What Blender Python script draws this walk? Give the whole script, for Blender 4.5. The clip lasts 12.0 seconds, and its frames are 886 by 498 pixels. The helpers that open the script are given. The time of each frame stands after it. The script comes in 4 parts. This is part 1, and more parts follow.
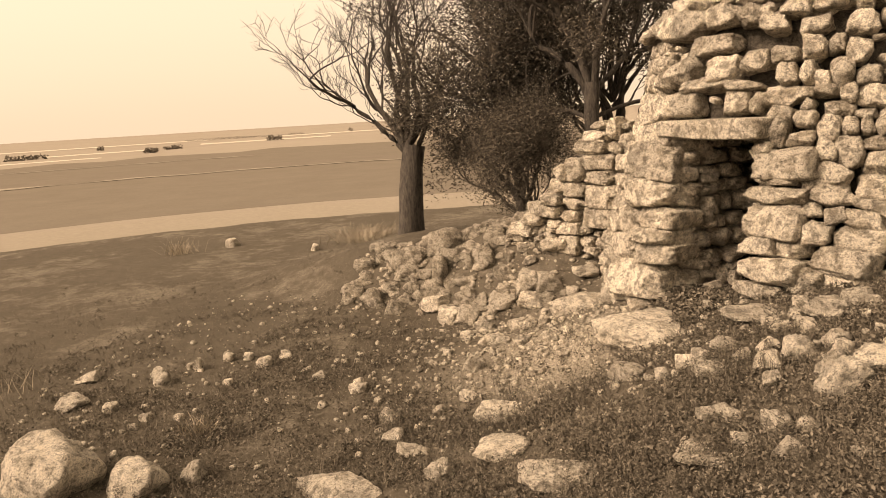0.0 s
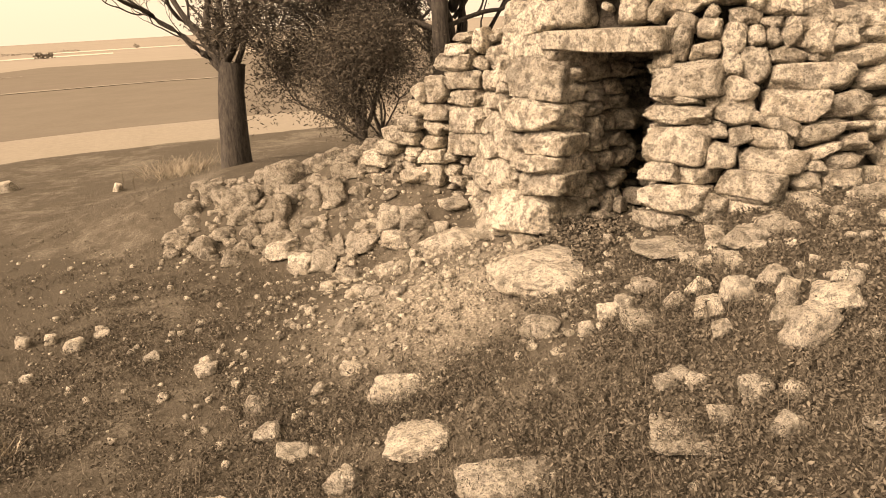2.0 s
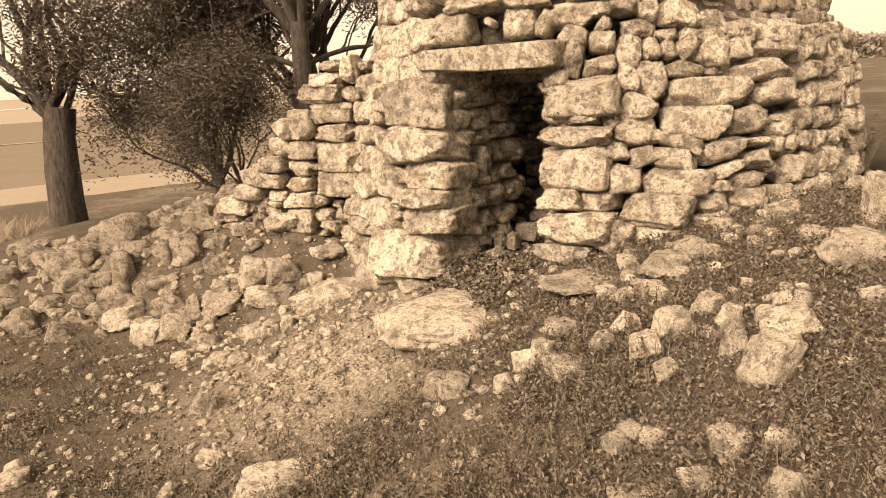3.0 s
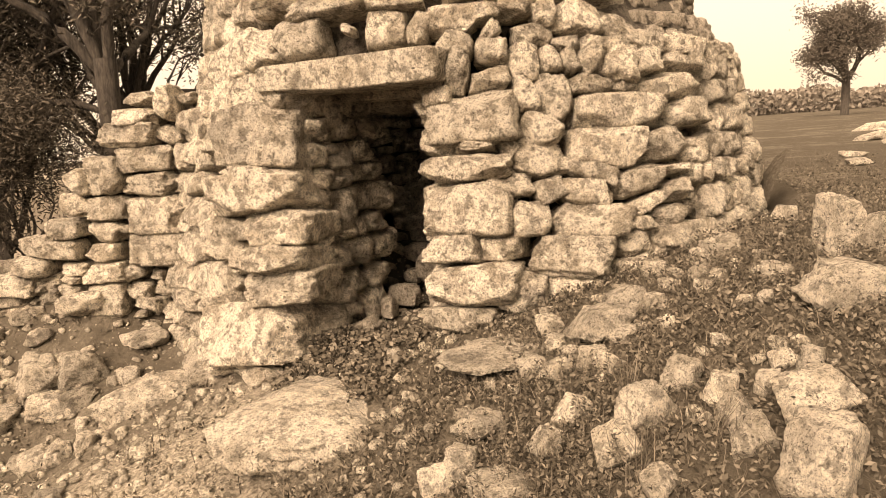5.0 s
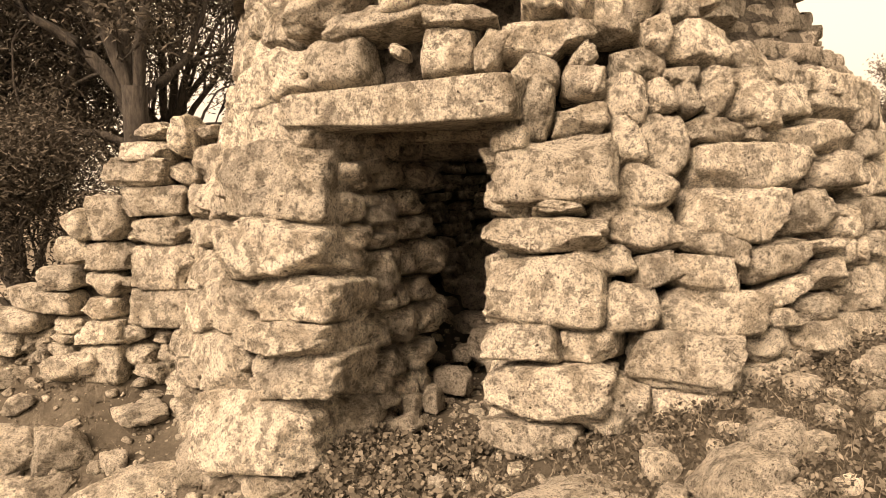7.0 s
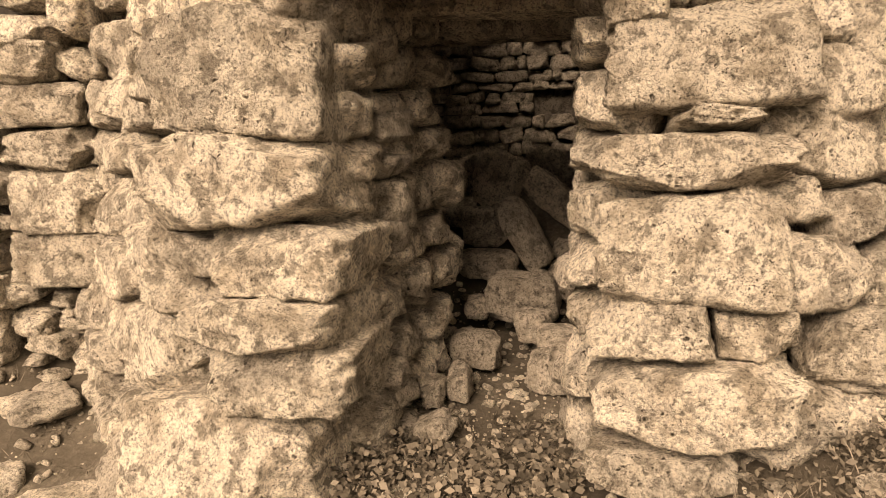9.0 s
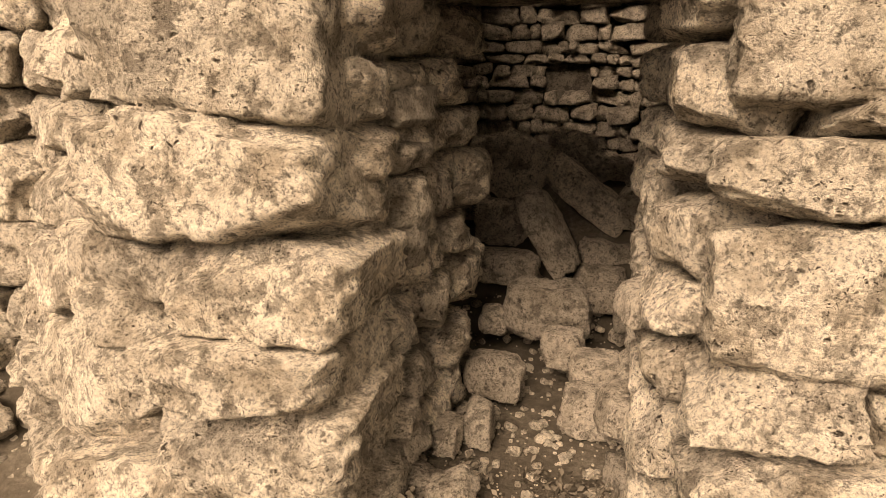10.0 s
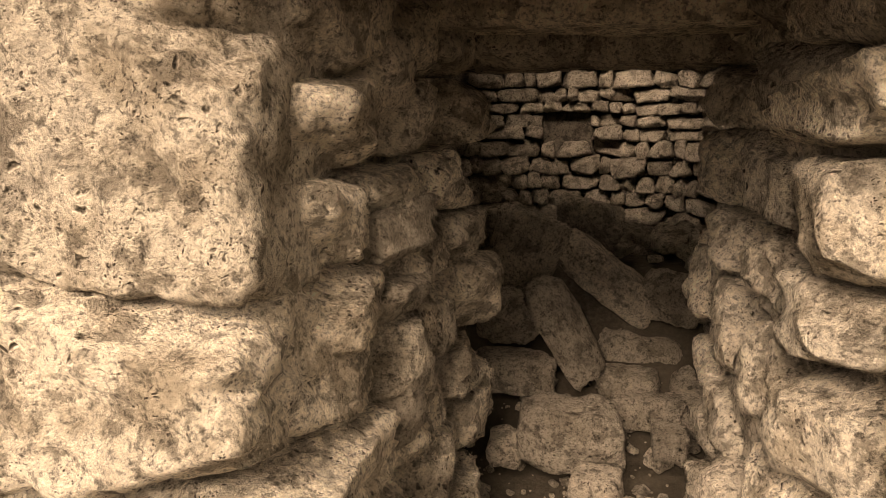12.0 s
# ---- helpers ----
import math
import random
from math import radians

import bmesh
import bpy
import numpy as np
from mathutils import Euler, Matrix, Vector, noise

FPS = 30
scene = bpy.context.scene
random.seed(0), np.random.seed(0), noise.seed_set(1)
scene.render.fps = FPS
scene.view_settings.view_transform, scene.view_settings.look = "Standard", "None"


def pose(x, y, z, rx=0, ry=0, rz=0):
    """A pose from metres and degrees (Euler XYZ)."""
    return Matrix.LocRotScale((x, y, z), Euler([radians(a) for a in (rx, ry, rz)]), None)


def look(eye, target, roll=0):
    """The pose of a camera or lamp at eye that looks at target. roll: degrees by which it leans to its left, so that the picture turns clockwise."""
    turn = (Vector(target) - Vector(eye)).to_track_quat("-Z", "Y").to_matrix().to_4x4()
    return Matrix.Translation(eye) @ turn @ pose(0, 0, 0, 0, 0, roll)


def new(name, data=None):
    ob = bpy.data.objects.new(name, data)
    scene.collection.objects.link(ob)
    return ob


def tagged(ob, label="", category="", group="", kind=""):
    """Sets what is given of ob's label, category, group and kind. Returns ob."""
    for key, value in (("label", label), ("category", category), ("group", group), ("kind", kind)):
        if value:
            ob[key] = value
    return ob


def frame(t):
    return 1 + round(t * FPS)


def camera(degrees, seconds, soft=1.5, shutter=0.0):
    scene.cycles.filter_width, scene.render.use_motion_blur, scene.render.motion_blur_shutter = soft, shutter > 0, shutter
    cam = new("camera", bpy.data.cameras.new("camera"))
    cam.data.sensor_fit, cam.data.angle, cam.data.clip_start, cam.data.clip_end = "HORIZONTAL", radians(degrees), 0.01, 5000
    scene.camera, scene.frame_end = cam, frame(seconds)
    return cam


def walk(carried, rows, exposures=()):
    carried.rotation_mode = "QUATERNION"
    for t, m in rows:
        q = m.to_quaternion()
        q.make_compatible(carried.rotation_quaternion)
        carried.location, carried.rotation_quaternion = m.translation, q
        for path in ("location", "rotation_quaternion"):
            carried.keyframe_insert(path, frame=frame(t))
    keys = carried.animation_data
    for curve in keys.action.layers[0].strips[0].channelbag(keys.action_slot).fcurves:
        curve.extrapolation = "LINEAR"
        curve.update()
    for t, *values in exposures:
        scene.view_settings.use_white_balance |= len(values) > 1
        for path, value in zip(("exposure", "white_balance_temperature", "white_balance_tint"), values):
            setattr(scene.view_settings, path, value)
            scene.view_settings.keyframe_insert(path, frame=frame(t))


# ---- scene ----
cam = camera(65.0, 12.0, 0.6)
PATH = [
    (0, (2.225, -0.058, 1.922), (1.699, 1.835, 1.547), -3.5),
    (0.5, (2.235, 0.09, 2.004), (1.63, 1.952, 1.595), -3.4),
    (1, (1.968, 0.426, 1.941), (1.568, 2.326, 1.459), -5.3),
    (1.5, (1.678, 0.748, 1.94), (1.535, 2.659, 1.368), -3.1),
    (2, (1.575, 0.949, 1.897), (1.562, 2.848, 1.269), -3.4),
    (2.5, (1.494, 1.273, 1.621), (1.702, 3.2, 1.129), -6.4),
    (3, (1.513, 1.71, 1.585), (1.884, 3.612, 1.093), -3.5),
    (3.2, (1.495, 1.821, 1.596), (1.871, 3.719, 1.088), -4.2),
    (4.8, (1.644, 2.8, 1.295), (2.429, 4.61, 0.969), -3.0),
    (5, (1.698, 2.866, 1.295), (2.497, 4.67, 0.968), -4.3),
    (5.5, (1.829, 3.035, 1.317), (2.616, 4.853, 1.037), -4.9),
    (6, (1.755, 3.304, 1.316), (2.43, 5.167, 1.047), -1.9),
    (6.5, (1.942, 3.548, 1.354), (2.64, 5.411, 1.152), -3.1),
    (7, (2.006, 3.767, 1.344), (2.697, 5.633, 1.143), -2.1),
    (7.2, (2.023, 3.868, 1.324), (2.698, 5.74, 1.123), -2.9),
    (8.8, (1.983, 4.858, 1.341), (2.922, 6.559, 0.866), -0.5),
    (9, (2.016, 4.983, 1.321), (2.886, 6.721, 0.849), -1.9),
    (9.5, (2.108, 5.268, 1.321), (2.903, 7.016, 0.762), -1.1),
    (10, (2.157, 5.539, 1.319), (3.06, 7.235, 0.764), 0.4),
    (10.5, (2.17, 5.79, 1.376), (3.111, 7.462, 0.81), -1.2),
    (11, (2.207, 5.869, 1.408), (2.999, 7.624, 0.867), -1.2),
    (11.5, (2.294, 5.928, 1.43), (3.014, 7.718, 0.901), -2.8),
    (12, (2.405, 6.076, 1.437), (3.354, 7.773, 0.969), -0.5),
]
walk(cam, [(t, look(eye, target, roll)) for t, eye, target, roll in PATH], [(0.0, 0.03, 9100, 24), (1.0, 0.05, 9100, 24), (1.7, 0.25, 9100, 24), (3.0, 0.38, 9100, 24), (7.0, 0.42, 9100, 24), (9.5, 0.48, 9100, 24), (12.0, 0.68, 9100, 24)])
# ---------- world, sun, white balance ----------
world = bpy.data.worlds.new("world")
scene.world = world
world.use_nodes = True
wt = world.node_tree
wt.nodes.clear()
w_out = wt.nodes.new("ShaderNodeOutputWorld")
w_bg = wt.nodes.new("ShaderNodeBackground")
w_sky = wt.nodes.new("ShaderNodeTexSky")
w_sky.sky_type = "NISHITA"
w_sky.sun_disc = False
w_sky.sun_elevation = radians(39)
w_sky.sun_rotation = radians(237)
w_sky.dust_density = 6.0
w_grey = wt.nodes.new("ShaderNodeHueSaturation")      # overcast: the cloud takes the blue out
w_grey.inputs["Saturation"].default_value = 0.04
w_mix = wt.nodes.new("ShaderNodeMix")
w_mix.data_type = "RGBA"
w_mix.inputs["Factor"].default_value = 0.6
w_mix.inputs["B"].default_value = (9.0, 8.45, 7.0, 1)
wt.links.new(w_sky.outputs["Color"], w_grey.inputs["Color"])
wt.links.new(w_grey.outputs["Color"], w_mix.inputs["A"])
wt.links.new(w_mix.outputs["Result"], w_bg.inputs["Color"])
wt.links.new(w_bg.outputs["Background"], w_out.inputs["Surface"])
w_bg.inputs["Strength"].default_value = 0.15

sun = new("sun", bpy.data.lights.new("sun", "SUN"))
sun.data.energy = 5.0
sun.data.angle = radians(28)
sun.data.color = (1.0, 0.94, 0.84)
sun.matrix_basis = look((0, 0, 24), (25, 20, 0))


# ---------- materials ----------
def nodes_of(name):
    m = bpy.data.materials.new(name)
    m.use_nodes = True
    return m, m.node_tree, m.node_tree.nodes["Principled BSDF"]


def ramp(nt, src, stops):
    r = nt.nodes.new("ShaderNodeValToRGB")
    while len(r.color_ramp.elements) < len(stops):
        r.color_ramp.elements.new(0.5)
    for e, (p, c) in zip(r.color_ramp.elements, stops):
        e.position = p
        e.color = (*c, 1) if len(c) == 3 else c
    nt.links.new(src, r.inputs[0])
    return r.outputs[0]


def noise_tex(nt, vec, scale, detail=5, rough=0.6):
    n = nt.nodes.new("ShaderNodeTexNoise")
    n.inputs["Scale"].default_value = scale
    n.inputs["Detail"].default_value = detail
    n.inputs["Roughness"].default_value = rough
    nt.links.new(vec, n.inputs["Vector"])
    return n.outputs["Fac"]


def mixed(nt, fac, a, b, blend="MIX"):
    m = nt.nodes.new("ShaderNodeMix")
    m.data_type = "RGBA"
    m.blend_type = blend
    for key, v in (("Factor", fac), ("A", a), ("B", b)):
        if isinstance(v, (int, float)):
            m.inputs[key].default_value = v
        elif isinstance(v, tuple):
            m.inputs[key].default_value = (*v, 1)
        else:
            nt.links.new(v, m.inputs[key])
    return m.outputs["Result"]


def arith(nt, op, a, b):
    m = nt.nodes.new("ShaderNodeMath")
    m.operation = op
    for i, v in enumerate((a, b)):
        if isinstance(v, (int, float)):
            m.inputs[i].default_value = v
        else:
            nt.links.new(v, m.inputs[i])
    return m.outputs[0]


def bumped(nt, bsdf, height, strength, dist):
    b = nt.nodes.new("ShaderNodeBump")
    b.inputs["Strength"].default_value = strength
    b.inputs["Distance"].default_value = dist
    nt.links.new(height, b.inputs["Height"])
    nt.links.new(b.outputs[0], bsdf.inputs["Normal"])


def limestone(name, light, dark, lichen=0.5, pits=True, per_island=False):
    """Weathered limestone: cream ground, tan and grey blotches, small dark pits, rough relief."""
    m, nt, bsdf = nodes_of(name)
    geo = nt.nodes.new("ShaderNodeNewGeometry")
    pos = geo.outputs["Position"]
    info = nt.nodes.new("ShaderNodeObjectInfo")
    rnd = geo.outputs["Random Per Island"] if per_island else info.outputs["Random"]
    blotch = noise_tex(nt, pos, 7.0, 10, 0.72)
    lumps = noise_tex(nt, pos, 16, 9, 0.72)
    grain = noise_tex(nt, pos, 110, 5, 0.8)
    col = mixed(nt, ramp(nt, blotch, [(0.40, (0, 0, 0)), (0.52, (1, 1, 1))]), dark, light)
    col = mixed(nt, ramp(nt, lumps, [(0.42, (0.78, 0.78, 0.78)), (0.49, (0, 0, 0))]), col, tuple(c * 0.5 for c in dark))
    rough = noise_tex(nt, pos, 48, 7, 0.75)
    col = mixed(nt, 1.0, col, ramp(nt, rough, [(0.39, (0.46, 0.46, 0.46)), (0.46, (1.06, 1.06, 1.06))]), "MULTIPLY")
    grey = ramp(nt, noise_tex(nt, pos, 3.2, 10, 0.78), [(0.52, (0, 0, 0)), (0.6, (lichen, lichen, lichen))])
    col = mixed(nt, grey, col, (0.215, 0.188, 0.155))
    tone = nt.nodes.new("ShaderNodeMapRange")
    nt.links.new(rnd, tone.inputs["Value"])
    tone.inputs["To Min"].default_value = 0.74
    tone.inputs["To Max"].default_value = 1.14
    gr = ramp(nt, grain, [(0.36, (0.34, 0.34, 0.34)), (0.46, (0.98, 0.98, 0.98)), (0.62, (1.22, 1.22, 1.22))])
    col = mixed(nt, 1.0, col, gr, "MULTIPLY")
    comb = nt.nodes.new("ShaderNodeCombineColor")
    for i in range(3):
        nt.links.new(tone.outputs[0], comb.inputs[i])
    col = mixed(nt, 1.0, col, comb.outputs[0], "MULTIPLY")
    height = arith(nt, "ADD", arith(nt, "ADD", lumps, arith(nt, "MULTIPLY", rough, 0.5)), arith(nt, "MULTIPLY", grain, 0.2))
    if pits:
        warp = nt.nodes.new("ShaderNodeVectorMath")
        warp.operation = "MULTIPLY_ADD"
        warp.inputs[1].default_value = (1, 1, 1)
        nt.links.new(pos, warp.inputs[0])
        nw = nt.nodes.new("ShaderNodeTexNoise")
        nw.inputs["Scale"].default_value = 45
        nt.links.new(pos, nw.inputs["Vector"])
        sc = nt.nodes.new("ShaderNodeVectorMath")
        sc.operation = "SCALE"
        sc.inputs["Scale"].default_value = 0.03
        nt.links.new(nw.outputs["Color"], sc.inputs[0])
        nt.links.new(sc.outputs[0], warp.inputs[2])
        for scale, lo, hi, cover in ((120, 0.16, 0.3, 0.50), (70, 0.14, 0.26, 0.52), (26, 0.10, 0.2, 0.52)):
            v = nt.nodes.new("ShaderNodeTexVoronoi")
            v.inputs["Scale"].default_value = scale
            nt.links.new(warp.outputs[0], v.inputs["Vector"])
            where = ramp(nt, noise_tex(nt, pos, 0.12 * scale, 3), [(cover, (0, 0, 0)), (cover + 0.1, (1, 1, 1))])
            hole = ramp(nt, v.outputs["Distance"], [(lo, (1, 1, 1)), (hi, (0, 0, 0))])
            hole = mixed(nt, 1.0, hole, where, "MULTIPLY")
            col = mixed(nt, hole, col, (0.085, 0.07, 0.054))
            height = arith(nt, "SUBTRACT", height, arith(nt, "MULTIPLY", hole, 0.35 if scale > 50 else 0.8))
    nt.links.new(col, bsdf.inputs["Base Color"])
    bsdf.inputs["Roughness"].default_value = 0.95
    bsdf.inputs["Specular IOR Level"].default_value = 0.15
    bumped(nt, bsdf, height, 1.0, 0.085)
    return m


STONE = limestone("limestone", (0.84, 0.75, 0.62), (0.47, 0.40, 0.31), 0.5)
# same limestone, darkened: the shade inside the hut is put into its colour
STONE_INNER_SHADED = limestone("limestone_inner_shaded", (0.58, 0.51, 0.42), (0.40, 0.345, 0.275), 0.5)
STONE_LOOSE = limestone("limestone_loose", (0.75, 0.665, 0.55), (0.53, 0.46, 0.365), 0.45)
STONE_WEATHERED = limestone("limestone_weathered", (0.62, 0.545, 0.445), (0.36, 0.305, 0.235), 0.65, True, True)
PEBBLE = limestone("limestone_chips", (0.74, 0.66, 0.54), (0.50, 0.43, 0.34), 0.3, False, True)
# core coloured far darker than the stones, so gaps read as shadow
CORE_SHADED = limestone("rubble_core_shaded", (0.22, 0.19, 0.155), (0.12, 0.10, 0.08), 0.3, False)


def earth_material():
    """Trodden earth with pale gravel patches and dark low growth; stubble, ploughed and far fields by their place on the plan."""
    m, nt, bsdf = nodes_of("earth")
    geo = nt.nodes.new("ShaderNodeNewGeometry")
    pos = geo.outputs["Position"]
    big = noise_tex(nt, pos, 0.7, 6, 0.6)
    mid = noise_tex(nt, pos, 5, 8, 0.75)
    fine = noise_tex(nt, pos, 42, 7, 0.8)
    scrub = mixed(nt, mid, (0.055, 0.046, 0.035), (0.165, 0.14, 0.109))
    gravel = mixed(nt, ramp(nt, fine, [(0.35, (0, 0, 0)), (0.62, (1, 1, 1))]), (0.17, 0.145, 0.113), (0.66, 0.58, 0.47))
    patch = ramp(nt, arith(nt, "ADD", arith(nt, "MULTIPLY", big, 0.65), arith(nt, "MULTIPLY", mid, 0.35)), [(0.50, (0, 0, 0)), (0.60, (1, 1, 1))])
    # worn bare ground before the door
    gap = nt.nodes.new("ShaderNodeVectorMath")
    gap.operation = "DISTANCE"
    nt.links.new(pos, gap.inputs[0])
    gap.inputs[1].default_value = (1.55, 6.35, -0.3)
    near = ramp(nt, arith(nt, "ADD", arith(nt, "DIVIDE", gap.outputs["Value"], 2.6), arith(nt, "MULTIPLY", big, 0.62)), [(0.42, (1, 1, 1)), (0.86, (0, 0, 0))])
    bare = mixed(nt, 1.0, mixed(nt, 0.3, (0, 0, 0), patch), near, "LIGHTEN")
    bare = mixed(nt, 0.82, (0, 0, 0), bare)
    col = mixed(nt, bare, scrub, gravel)
    col = mixed(nt, ramp(nt, fine, [(0.40, (0.55, 0.55, 0.55)), (0.60, (0, 0, 0))]), col, (0.06, 0.05, 0.038))
    nt.links.new(col, bsdf.inputs["Base Color"])
    bsdf.inputs["Roughness"].default_value = 1.0
    bsdf.inputs["Specular IOR Level"].default_value = 0.05
    bumped(nt, bsdf, arith(nt, "ADD", mid, arith(nt, "MULTIPLY", fine, 0.5)), 0.8, 0.05)
    return m


def field_material(name, a, b, scale):
    m, nt, bsdf = nodes_of(name)
    geo = nt.nodes.new("ShaderNodeNewGeometry")
    pos = geo.outputs["Position"]
    n1 = noise_tex(nt, pos, scale, 8, 0.7)
    n2 = noise_tex(nt, pos, scale * 14, 4, 0.7)
    col = mixed(nt, arith(nt, "ADD", arith(nt, "MULTIPLY", n1, 0.6), arith(nt, "MULTIPLY", n2, 0.4)), a, b)
    nt.links.new(col, bsdf.inputs["Base Color"])
    bsdf.inputs["Roughness"].default_value = 1.0
    bsdf.inputs["Specular IOR Level"].default_value = 0.0
    bumped(nt, bsdf, n2, 0.5, 0.08)
    return m


EARTH = earth_material()
STUBBLE = field_material("stubble_field", (0.17, 0.145, 0.115), (0.36, 0.315, 0.255), 3.0)
PLOUGH = field_material("ploughed_field", (0.115, 0.098, 0.078), (0.20, 0.171, 0.138), 0.22)
FARLAND = field_material("far_plain", (0.19, 0.163, 0.132), (0.33, 0.287, 0.234), 0.012)
PALE = field_material("pale_field", (0.40, 0.355, 0.29), (0.54, 0.485, 0.40), 0.05)


def bark_material():
    m, nt, bsdf = nodes_of("bark")
    geo = nt.nodes.new("ShaderNodeNewGeometry")
    mp = nt.nodes.new("ShaderNodeMapping")
    mp.inputs["Scale"].default_value = (1, 1, 0.22)
    nt.links.new(geo.outputs["Position"], mp.inputs["Vector"])
    n1 = noise_tex(nt, mp.outputs[0], 28, 8, 0.7)
    col = mixed(nt, ramp(nt, n1, [(0.35, (0, 0, 0)), (0.65, (1, 1, 1))]), (0.022, 0.018, 0.014), (0.085, 0.07, 0.056))
    nt.links.new(col, bsdf.inputs["Base Color"])
    bsdf.inputs["Roughness"].default_value = 0.95
    bumped(nt, bsdf, n1, 1.0, 0.03)
    return m


def leaf_material(name, a, b):
    m, nt, bsdf = nodes_of(name)
    geo = nt.nodes.new("ShaderNodeNewGeometry")
    col = mixed(nt, geo.outputs["Random Per Island"], a, b)
    nt.links.new(col, bsdf.inputs["Base Color"])
    bsdf.inputs["Roughness"].default_value = 0.7
    bsdf.inputs["Specular IOR Level"].default_value = 0.2
    return m


BARK = bark_material()
OLIVE = leaf_material("olive_leaf", (0.022, 0.018, 0.013), (0.135, 0.113, 0.088))
WEED = leaf_material("weed_leaf", (0.030, 0.025, 0.018), (0.185, 0.156, 0.120))
GRASS = leaf_material("grass_blade", (0.06, 0.05, 0.038), (0.21, 0.176, 0.135))
STRAW = leaf_material("dry_straw", (0.20, 0.165, 0.12), (0.42, 0.355, 0.27))
# distant leaves made lighter: the air's haze is mixed into their colour
FAR_LEAF_HAZED = leaf_material("far_foliage_hazed", (0.15, 0.128, 0.105), (0.22, 0.19, 0.155))
PINE = leaf_material("pine_needles", (0.06, 0.05, 0.04), (0.13, 0.11, 0.088))

# ---------- the lie of the land ----------
HUT_X, HUT_Y = 4.51, 8.62          # centre of the round hut


def step(a, b, v):
    v = min(max((v - a) / (b - a), 0.0), 1.0)
    return v * v * (3 - 2 * v)


def ground_z(x, y):
    """Height of the ground: rises to the right and behind the start, falls away to a low plain far ahead on the left."""
    z = -0.72 + 1.34 * step(-0.6, 5.4, x)
    z += 0.38 * step(3.6, -0.5, y) * step(-1.5, 2.0, x)
    d = math.hypot(x - 2.2, y)
    a, b = x + 1.6, y - 10.6                       # bank of rubble and earth beside the hut
    along, ahead = 0.943 * a - 0.336 * b, -0.336 * a - 0.943 * b
    bank = step(1.75, 0.1, ahead) * step(-7.0, -1.0, ahead) * step(-3.4, -0.2, along) * step(4.4, 3.2, along)
    z += 0.92 * bank * (0.62 + 0.38 * step(0.0, 2.4, along))
    z -= 2.8 * step(19.5, 32, d) * step(6, -6, x - 0.25 * y)
    z -= 0.25 * step(25, 90, d) * step(6, -2, x - y)
    z = z + (0.06 - z) * step(2.75, 2.35, math.hypot(x - HUT_X, y - HUT_Y))      # the hut's floor
    if d < 40:
        z += 0.05 * noise.noise((x * 0.7, y * 0.7, 3.1)) + 0.022 * noise.noise((x * 2.6, y * 2.6, 7.7))
    return z


def on_ground(x, y, up=0.0):
    return Vector((x, y, ground_z(x, y) + up))


# ---------- helpers for things ----------
def mesh_from(name, bm, material, smooth=False):
    me = bpy.data.meshes.new(name)
    bm.to_mesh(me)
    bm.free()
    me.materials.append(material)
    if smooth:
        me.polygons.foreach_set("use_smooth", [True] * len(me.polygons))
    return me


def mesh_data(name, verts, faces, material, smooth=False):
    me = bpy.data.meshes.new(name)
    me.from_pydata(verts, [], faces)
    me.materials.append(material)
    if smooth:
        me.polygons.foreach_set("use_smooth", [True] * len(me.polygons))
    me.update()
    return me


def thing(name, place, label, category, group="", kind=""):
    """An Empty at the base of a thing, for its parts."""
    ob = new(name)
    ob.matrix_basis = Matrix.Translation(place)
    ob.empty_display_size = 0.2
    return tagged(ob, label, category, group, kind)


def under(ob, parent):
    """Makes ob, which is placed in the world, a part of parent."""
    ob.parent = parent
    if parent.parent is None:
        ob.matrix_parent_inverse = parent.matrix_basis.inverted()
    return ob


def part(name, bm, material, parent, label="", smooth=False):
    ob = new(name, mesh_from(name, bm, material, smooth))
    under(ob, parent)
    return tagged(ob, label)


# ---------- stones ----------
def rock_bm(seed, n=7, power=5.0, cuts=5, jag=0.06, taper=0.0, bite=0.76):
    """A unit stone: a rounded block, cut by a few planes, with an uneven skin."""
    rng = random.Random(seed)
    bm = bmesh.new()
    bmesh.ops.create_cube(bm, size=2.0)
    bmesh.ops.subdivide_edges(bm, edges=bm.edges, cuts=n - 1, use_grid_fill=True)
    planes = []
    for _ in range(cuts):
        v = Vector((rng.uniform(-1, 1), rng.uniform(-1, 1), rng.uniform(-1, 1))).normalized()
        planes.append((v, rng.uniform(bite, 0.95) * (abs(v.x) + abs(v.y) + abs(v.z)) ** 0.66))
    off = Vector((rng.uniform(0, 99), rng.uniform(0, 99), rng.uniform(0, 99)))
    skew = (rng.uniform(-taper, taper), rng.uniform(-taper, taper))
    for v in bm.verts:
        p = v.co
        r = (abs(p.x) ** power + abs(p.y) ** power + abs(p.z) ** power) ** (1 / power)
        p = p / r
        for nrm, d in planes:
            over = p.dot(nrm) - d
            if over > 0:
                p = p - nrm * over
        p.x *= 1 + skew[0] * p.z
        p.z *= 1 + skew[1] * p.x
        q = Vector((p.x * 1.6, p.y, p.z * 0.8)) * 1.1 + off
        k = jag * 1.4 * noise.noise(q) + jag * noise.noise(q * 2.7) + jag * 0.7 * noise.noise(q * 6.0) + jag * 0.4 * noise.noise(q * 13.0) + jag * 0.2 * noise.noise(q * 25.0)
        v.co = p * (1 + k)
    lo = [min(v.co[i] for v in bm.verts) for i in range(3)]
    hi = [max(v.co[i] for v in bm.verts) for i in range(3)]
    for v in bm.verts:
        for i in range(3):
            v.co[i] = (v.co[i] - lo[i]) / (hi[i] - lo[i]) - 0.5
    return bm


def rock_set(name, material, count, seed, **kw):
    return [mesh_from(name, rock_bm(seed + i, **kw), material, True) for i in range(count)]


